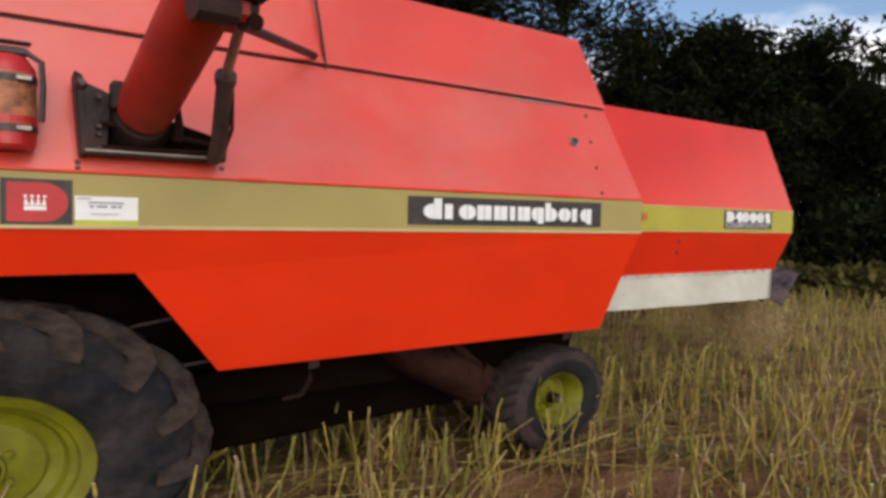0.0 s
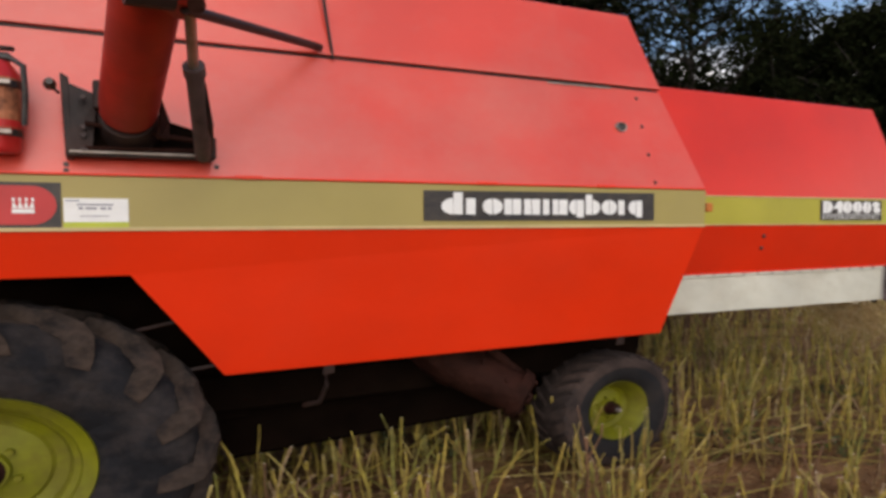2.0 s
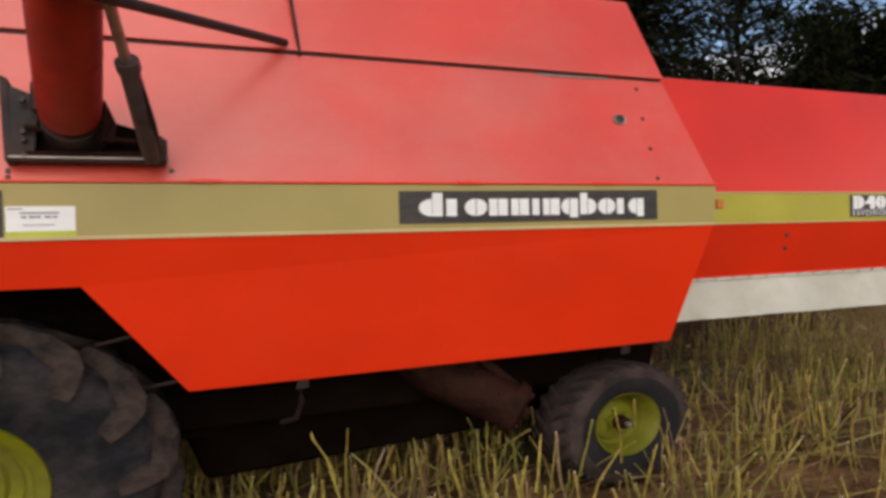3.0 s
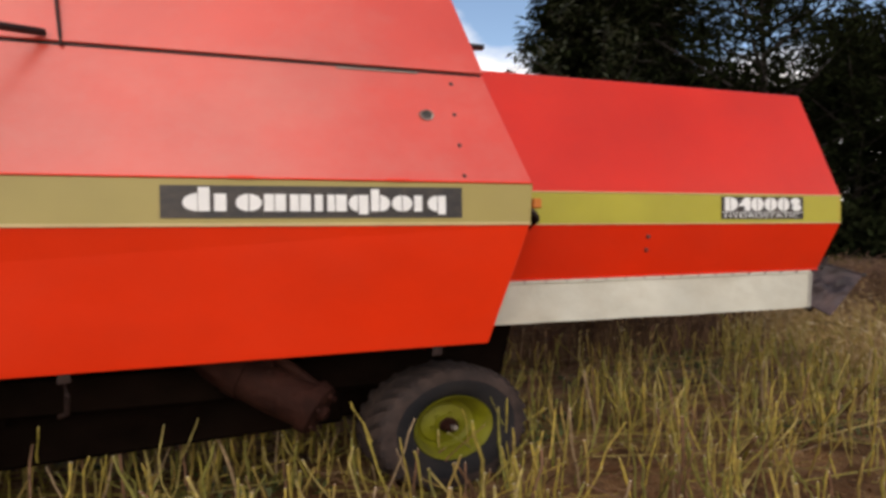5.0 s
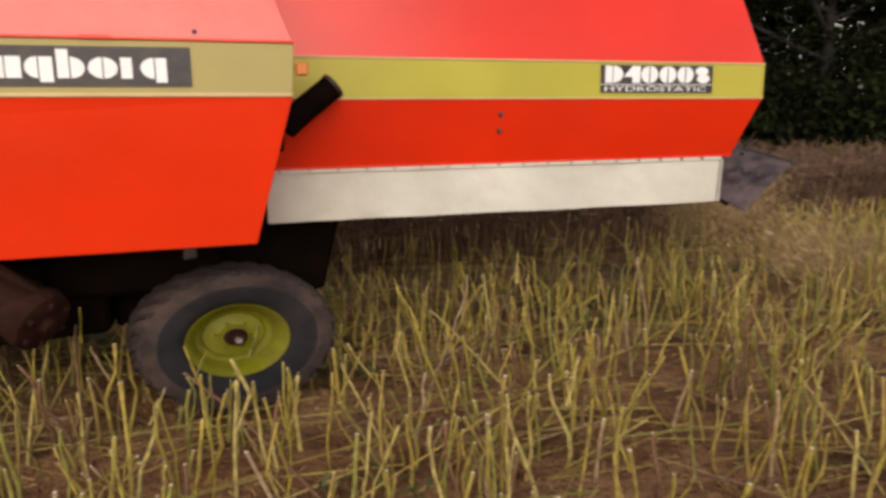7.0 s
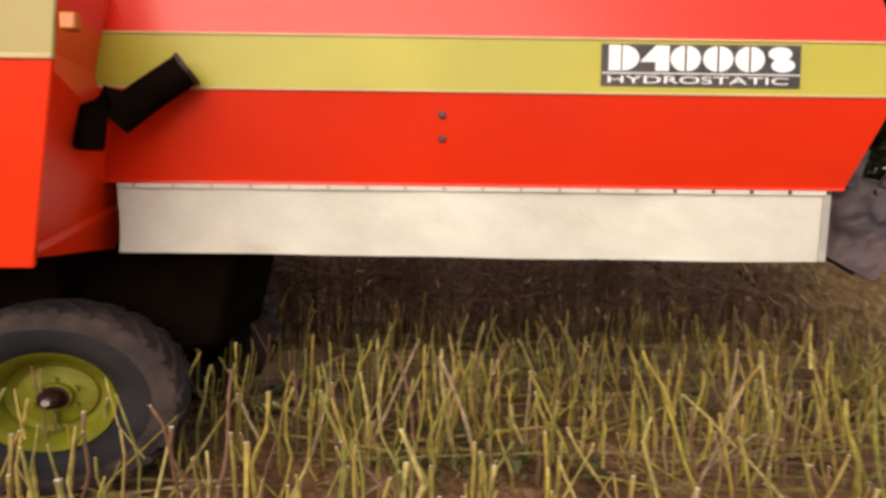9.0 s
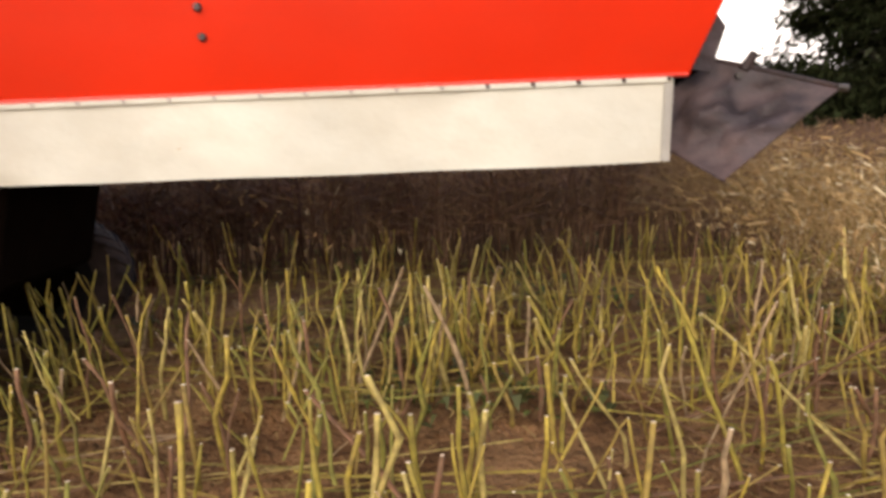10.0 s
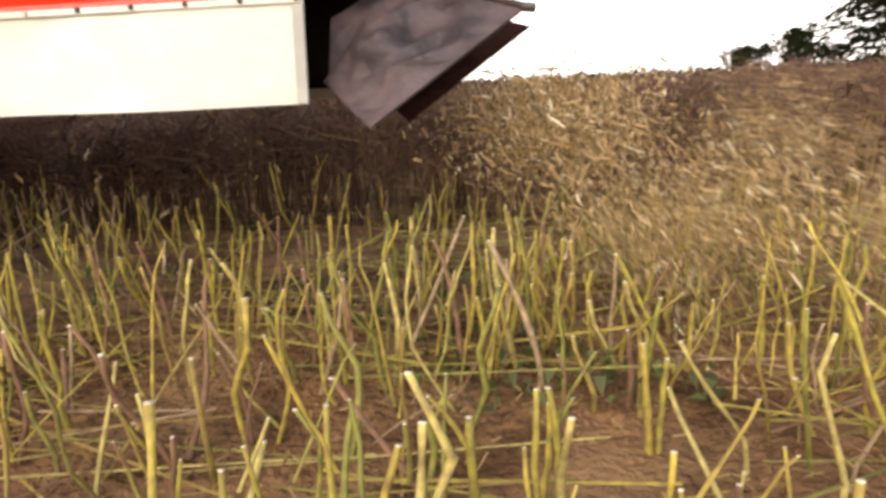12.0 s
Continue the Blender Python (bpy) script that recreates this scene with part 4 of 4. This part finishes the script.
litter("fallen_stalks", [(x, y, rnd.uniform(0.01, 0.10)) for x, y in scatter(-6.5, 4, -2.6, 5, 20)], rnd, 0.80, 0.0050, STALK, "fallen straw stalks lying on the soil", "straw", flat=0.07, along=True)
litter("straw_litter", [(x, y, rnd.uniform(0.0, 0.03)) for x, y in scatter(-6.5, 3, -1.6, 3.5, 520)], rnd, 0.045, 0.0023, LITTER, "short chopped straw on the soil", "straw")


def clods(spots):
    verts, faces = [], []
    for x, y in spots:
        r = rnd.uniform(0.005, 0.022) * (1.6 if rnd.random() < 0.08 else 1)
        b = len(verts)
        for v in ((1, 0, 0), (-1, 0, 0), (0, 1, 0), (0, -1, 0), (0, 0, 0.8), (0.6, 0.6, 0.5), (-0.6, -0.5, 0.6)):
            verts.append(Vector((x, y, relief(x, y) - 0.002)) + Vector(v) * r * rnd.uniform(0.6, 1.2))
        faces += [(b, b + 5, b + 4), (b + 5, b + 2, b + 4), (b, b + 2, b + 5), (b + 2, b + 1, b + 4), (b + 1, b + 6, b + 4), (b + 1, b + 3, b + 6), (b + 6, b + 3, b + 4), (b + 3, b, b + 4)]
    me = bpy.data.meshes.new("soil_clods")
    me.from_pydata(verts, [], faces)
    me.materials.append(SOIL)
    return tagged(new("soil_clods", me), "crumbs of dry brown soil", "soil", kind="stuff")


clods(scatter(-6.5, 0.5, -1.4, 2.6, 1100))


def weeds(spots):
    verts, faces = [], []
    for x, y in spots:
        for _ in range(rnd.randint(5, 9)):
            a, L = rnd.uniform(0, 6.283), rnd.uniform(0.03, 0.08)
            d, s = Vector((math.cos(a), math.sin(a), 0)), Vector((-math.sin(a), math.cos(a), 0))
            h = rnd.uniform(0.02, 0.10)
            c = Vector((x + rnd.uniform(-0.1, 0.1), y + rnd.uniform(-0.1, 0.1), 0))
            b = len(verts)
            verts += [c + Vector((0, 0, h * 0.4)), c + d * L * 0.5 + s * L * 0.3 + Vector((0, 0, h)), c + d * L + Vector((0, 0, h * 0.9)), c + d * L * 0.5 - s * L * 0.3 + Vector((0, 0, h))]
            faces.append((b, b + 1, b + 2, b + 3))
    me = bpy.data.meshes.new("weeds")
    me.from_pydata(verts, [], faces)
    me.materials.append(WEED)
    return tagged(new("weeds", me), "low green weeds between the stubble", "weeds", kind="stuff")


weeds(scatter(-6.5, 6, -2.6, 8, 22, lambda x, y: noise.noise((x * 0.8, y * 0.8, 3)) > 0.12))


# ---- trees ----
def tree(x, y, height, radius, leaves, leaf, mat_leaf, rnd, conifer=False, base=0.15):
    root = new("tree")
    root.location = (x, y, 0)
    tagged(root, "dark conifer at the field edge" if conifer else "dark broad-leaved tree at the field edge", "tree", "trees along the field edge")
    b = tube([(0, 0, -0.1), (0.1, 0, height * 0.35), (0.0, 0.1, height * 0.92)], [0.016 * height, 0.011 * height, 0.003 * height], 8)
    limbs = []
    n = 76 if conifer else 34
    for i in range(n):
        f = base + (0.95 - base) * (i + rnd.random()) / n
        a = i * 2.4 + rnd.uniform(-0.3, 0.3)
        spread = radius * ((1.05 - f) * 1.15 if conifer else math.sin(math.pi * min(1, (f - base) / (1.02 - base) * 0.85 + 0.15)) * rnd.uniform(0.7, 1.1))
        z0 = height * f * 0.9
        rise = -0.1 * spread if conifer else 0.45 * spread
        tip = Vector((spread * math.cos(a), spread * math.sin(a), z0 + rise))
        limbs.append((Vector((0, 0, z0)), tip))
        tube([(0, 0, z0), tuple(tip * 0.55 + Vector((0, 0, z0 * 0.45 + 0.05))), tuple(tip)], [0.007 * height, 0.004 * height, 0.001 * height], 5, b)
    link("trunk", b, BARK, root)
    verts, faces = [], []
    clumps = []
    for a, t in limbs:
        for _ in range(8 if conifer else 5):
            f = rnd.uniform(0.2, 1.08)
            clumps.append((a.lerp(t, f) + Vector((rnd.gauss(0, 0.25), rnd.gauss(0, 0.25), rnd.gauss(0, 0.12 if conifer else 0.25))) * radius * 0.3, radius * rnd.uniform(0.10, 0.26), math.atan2(t.y, t.x)))
    for i in range(leaves):
        c, r, az = clumps[i % len(clumps)]
        d = Vector((rnd.gauss(0, 1), rnd.gauss(0, 1), rnd.gauss(0, 0.3 if conifer else 0.75))).normalized() * r * rnd.random() ** 0.4
        p = c + d
        q = Euler((rnd.uniform(-0.5, 0.5), rnd.gauss(0.25, 0.3), az + rnd.gauss(0, 0.6)) if conifer else (rnd.uniform(-0.9, 0.9), rnd.uniform(-0.9, 0.9), rnd.uniform(0, 6.28))).to_matrix()
        L, w = leaf * rnd.uniform(0.6, 1.4), leaf * (0.28 if conifer else 0.4) * rnd.uniform(0.7, 1.3)
        k = len(verts)
        verts += [p + q @ Vector(v) for v in ((-L / 2, 0, 0), (0, w / 2, L * 0.06), (L / 2, 0, -L * 0.05), (0, -w / 2, L * 0.06))]
        faces.append((k, k + 1, k + 2, k + 3))
    me = bpy.data.meshes.new("crown")
    me.from_pydata(verts, [], faces)
    me.materials.append(mat_leaf)
    ob = new("crown", me)
    ob.parent = root
    return root


def polar(heading, dist):
    return -4.3 + dist * math.sin(radians(heading)), -3.0 + dist * math.cos(radians(heading))


rnd = random.Random(11)
for h, d, hh, rr, con in ((33.0, 28, 15, 4.9, True), (37.5, 29, 14, 4.6, True), (34, 27, 13, 4.2, False), (39, 26, 14, 4.0, True), (46, 25, 12, 4.0, False), (52, 26, 9.6, 4.0, False), (58, 26, 8.8, 3.8, False), (63, 26, 8.2, 3.8, False), (69, 27, 6.6, 4.0, False), (76, 27, 7, 4.2, False), (85, 28, 8, 4.2, False),
                          (36, 33, 15, 4.5, True), (43, 31.5, 9, 4.5, False), (49, 32, 8.5, 4.5, False), (56, 32, 10, 4.5, False), (62, 32, 9, 4.5, False), (69, 33, 7, 4.5, False), (78, 33, 7, 4.5, False),
                          (54, 38, 11, 5, False), (61, 38, 10, 5, False)):
    x, y = polar(h, d)
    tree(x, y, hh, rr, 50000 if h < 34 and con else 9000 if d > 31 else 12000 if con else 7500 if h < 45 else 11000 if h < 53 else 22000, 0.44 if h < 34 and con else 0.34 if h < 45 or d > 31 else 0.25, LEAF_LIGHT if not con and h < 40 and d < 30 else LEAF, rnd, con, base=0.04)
for h, d, hh, rr in ((18.0, 150, 5, 5), (21.3, 150, 8.5, 5), (-20, 160, 9, 7), (-30, 150, 9, 7)):
    x, y = polar(h, d)
    tree(x, y, hh, rr, 2500, 0.9, LEAF, rnd, base=0.02)


def hedge():
    """Undergrowth along the foot of the wood, and the strip of tall brown crop beyond the field."""
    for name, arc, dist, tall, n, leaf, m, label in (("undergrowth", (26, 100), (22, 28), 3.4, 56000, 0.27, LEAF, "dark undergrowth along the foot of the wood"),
                                                    ("tall_grass", (46, 100), (17.5, 22), 0.95, 12000, 0.30, GRASS, "tall olive grass along the field margin"),
                                                    ("far_hedge", (-60, 27), (140, 150), 2.2, 9000, 0.9, LEAF, "low dark hedge on the horizon")):
        verts, faces = [], []
        for _ in range(n):
            hd = rnd.uniform(*arc)
            x, y = polar(hd, rnd.uniform(*dist))
            top = tall * (0.65 + 0.5 * noise.noise((x * 0.3, y * 0.3, 1)))
            p = Vector((x, y, top * rnd.random()))
            q = Euler((rnd.uniform(-1.2, 1.2), rnd.uniform(-1.2, 1.2), rnd.uniform(0, 6.28))).to_matrix()
            k = len(verts)
            L = leaf * rnd.uniform(0.6, 1.4)
            verts += [p + q @ Vector(v) for v in ((-L / 2, 0, 0), (0, L * 0.25, 0), (L / 2, 0, 0), (0, -L * 0.25, 0))]
            faces.append((k, k + 1, k + 2, k + 3))
        me = bpy.data.meshes.new(name)
        me.from_pydata(verts, [], faces)
        me.materials.append(m)
        tagged(new(name, me), label, "hedge", kind="stuff")


hedge()


def crop():
    """Uncut ripe rape on the harvester's far side: thin stems with pods, in one stand."""
    verts, faces = [], []

    def blade(a, b, w):
        d = (b - a).normalized()
        sd = d.orthogonal().normalized() * w
        up = d.cross(sd)
        k = len(verts)
        verts.extend((a + sd, a - sd * 0.5 + up, a - sd * 0.5 - up, b + sd * 0.6, b - sd * 0.3 + up * 0.6, b - sd * 0.3 - up * 0.6))
        faces.extend(((k, k + 1, k + 4, k + 3), (k + 1, k + 2, k + 5, k + 4), (k + 2, k, k + 3, k + 5)))

    for _ in range(8500):
        f = rnd.random() ** 2.2
        x = rnd.uniform(-20, 7.5)
        y = 3.5 + 0.25 * max(0, x - 1) + 14 * f
        h = 1.0 * (0.9 + 0.25 * noise.noise((x * 0.5, y * 0.5, 2))) * rnd.uniform(0.75, 1.08)
        w = 0.0075 + 0.008 * f
        foot = Vector((x, y, 0))
        top = foot + Vector((rnd.gauss(0, 0.12), rnd.gauss(0, 0.12), h))
        blade(foot, top, w)
        for _ in range(7):
            p = foot.lerp(top, rnd.uniform(0.4, 0.98))
            blade(p, p + Vector((rnd.gauss(0, 0.16), rnd.gauss(0, 0.16), rnd.uniform(0.0, 0.18))), w * 0.8)
    me = bpy.data.meshes.new("standing_crop")
    me.from_pydata(verts, [], faces)
    me.materials.append(BRUSH)
    tagged(new("standing_crop", me), "uncut reddish brown ripe rape beyond the harvester", "crop", kind="stuff")


crop()

# ---- chopped straw thrown out behind the harvester: rigid wisps, each flung out once ----
WISPS = []
rnd = random.Random(21)
wisp_meshes = []
for k in range(6):
    verts, faces = [], []
    for _ in range(2300):
        c = Vector((rnd.gauss(0, 0.2), rnd.gauss(0, 0.2), rnd.gauss(0, 0.13)))
        if Vector((c.x, c.y)).length > 0.46 or abs(c.z) > 0.32:
            c *= 0.3
        q = Euler((rnd.uniform(0, 6.28), rnd.uniform(0, 6.28), rnd.uniform(0, 6.28))).to_matrix()
        b = len(verts)
        if rnd.random() < 0.18:
            L, w = rnd.uniform(0.012, 0.048), rnd.uniform(0.0013, 0.0034)
            verts += [c + q @ Vector(v) for v in ((-L / 2, -w, 0), (-L / 2, w, 0), (L / 2, w, 0), (L / 2, -w, 0), (-L / 2, 0, w), (L / 2, 0, w))]
            faces += [(b, b + 1, b + 2, b + 3), (b + 1, b + 4, b + 5, b + 2), (b + 4, b, b + 3, b + 5)]
        else:
            L, w = rnd.uniform(0.005, 0.016), rnd.uniform(0.002, 0.0042)
            verts += [c + q @ Vector(v) for v in ((-L / 2, -w, 0), (0, w, w), (L / 2, -w, 0), (0, 0, -w))]
            faces += [(b, b + 1, b + 2), (b, b + 2, b + 3)]
    me = bpy.data.meshes.new("straw_wisp")
    me.from_pydata(verts, [], faces)
    me.materials.append(STRAW)
    wisp_meshes.append(me)
for k in range(172):
    ob = tagged(new("straw_wisp", wisp_meshes[k % 6]), "wisp of chopped straw flying behind the harvester", "chopped straw", "flying straw", "stuff")
    WISPS.append((ob, -0.6 + 0.073 * k, rnd.uniform(1.28, 1.9), rnd.uniform(1.4, 4.0), rnd.uniform(-1.4, 1.4), rnd.uniform(0.0, 0.45) if k % 5 == 0 else rnd.uniform(-0.7, 0.10), rnd.uniform(0, 360), 3.62, 0.86))

# coarse flakes and bits of stem in the thick of the jet
flake_meshes = []
for k in range(5):
    verts, faces = [], []
    for _ in range(230):
        c = Vector((rnd.gauss(0, 0.18), rnd.gauss(0, 0.15), rnd.gauss(0, 0.10)))
        if c.length > 0.42:
            c *= 0.4
        q = Euler((rnd.uniform(0, 6.28), rnd.gauss(0.5, 0.4), rnd.gauss(0, 0.6))).to_matrix()
        b = len(verts)
        L, w = rnd.uniform(0.012, 0.085) * rnd.uniform(0.5, 1.2), rnd.uniform(0.0018, 0.0055)
        e = L * rnd.uniform(-0.12, 0.12)
        verts += [c + q @ Vector(v) for v in ((-L / 2, -w, 0), (-L / 2, w, 0), (0, w * 1.2, e), (0, -w * 1.2, e), (L / 2, w * 0.5, 0), (L / 2, -w * 0.5, 0), (0, 0, e + w))]
        faces += [(b, b + 1, b + 2, b + 3), (b + 3, b + 2, b + 4, b + 5), (b + 1, b, b + 6), (b + 5, b + 4, b + 6), (b, b + 3, b + 6), (b + 3, b + 5, b + 6), (b + 2, b + 1, b + 6), (b + 4, b + 2, b + 6)]
    me = bpy.data.meshes.new("straw_flakes")
    me.from_pydata(verts, [], faces)
    me.materials.append(STRAW)
    flake_meshes.append(me)
for k in range(150):
    ob = tagged(new("straw_flakes", flake_meshes[k % 5]), "coarse chopped straw pouring from the deflector", "chopped straw", "pouring straw", "stuff")
    WISPS.append((ob, -0.6 + 0.084 * k, rnd.uniform(1.12, 1.65), rnd.uniform(0.8, 2.6), rnd.uniform(-0.9, 0.6), rnd.uniform(-0.9, -0.02), rnd.uniform(-25, 25), 3.66, 0.89))

verts, faces = [], []
for _ in range(26):
    c = Vector((rnd.uniform(-0.4, 0.4), rnd.uniform(-0.3, 0.3), rnd.uniform(-0.25, 0.25)))
    L, w = rnd.uniform(0.015, 0.06), rnd.uniform(0.002, 0.004)
    q = Euler((rnd.uniform(0, 6.28), rnd.uniform(0, 6.28), rnd.uniform(0, 6.28))).to_matrix()
    b = len(verts)
    verts += [c + q @ Vector(v) for v in ((-L / 2, -w, 0), (-L / 2, w, 0), (L / 2, w, 0), (L / 2, -w, 0), (-L / 2, 0, w), (L / 2, 0, w))]
    faces += [(b, b + 1, b + 2, b + 3), (b + 1, b + 4, b + 5, b + 2), (b + 4, b, b + 3, b + 5)]
me = bpy.data.meshes.new("falling_chaff")
me.from_pydata(verts, [], faces)
me.materials.append(STRAW)
for k in range(60):
    ob = tagged(new("falling_chaff", me), "few bits of chaff falling from the hood", "chaff", "falling chaff", "stuff")
    WISPS.append((ob, -0.5 + 0.205 * k, rnd.uniform(0.9, 1.6), rnd.uniform(-0.2, 0.8), rnd.uniform(-0.5, 0.5), rnd.uniform(-0.8, 0.1), rnd.uniform(0, 360), rnd.uniform(0.9, 3.0), 1.05))


def motions():
    times = [0.5 * i for i in range(25)]
    walk(harvester, [(t, pose(-driven(t), 0, 0)) for t in times])
    for ob, (x, y, z), turn, r in WHEELS:
        sign = 1 if turn < 90 else -1
        walk(ob, [(t, pose(x / K, y, z, 0, 0, turn) @ pose(0, 0, 0, 0, -sign * math.degrees(driven(t) / K / r), 0)) for t in times])
    for ob, t0, y0, vx, vy, vz, spin, x0, z0 in WISPS:
        def at(t):
            if t < t0:
                return pose(2.2 - driven(t), MID, 1.98, 0, 0, spin)
            u = min(t - t0, 1.15)
            x = x0 - driven(t0) + (vx - 0.7) * u
            z = max(-0.45, z0 + vz * u - 1.45 * u * u)
            return pose(x, y0 + vy * u * 0.55, z, 60 * u, 40 * u, spin)
        ts = [0.0] + [t for t in (3.2, 4.8, 7.7, 9.3) if t < t0 - 0.3] + [t0 - 0.06] + [t0 + 0.2 * i for i in range(7)] + [12.0]
        ts = sorted({round(min(max(t, 0), 12.0), 3) for t in ts})
        walk(ob, [(t, at(t)) for t in ts])


motions()
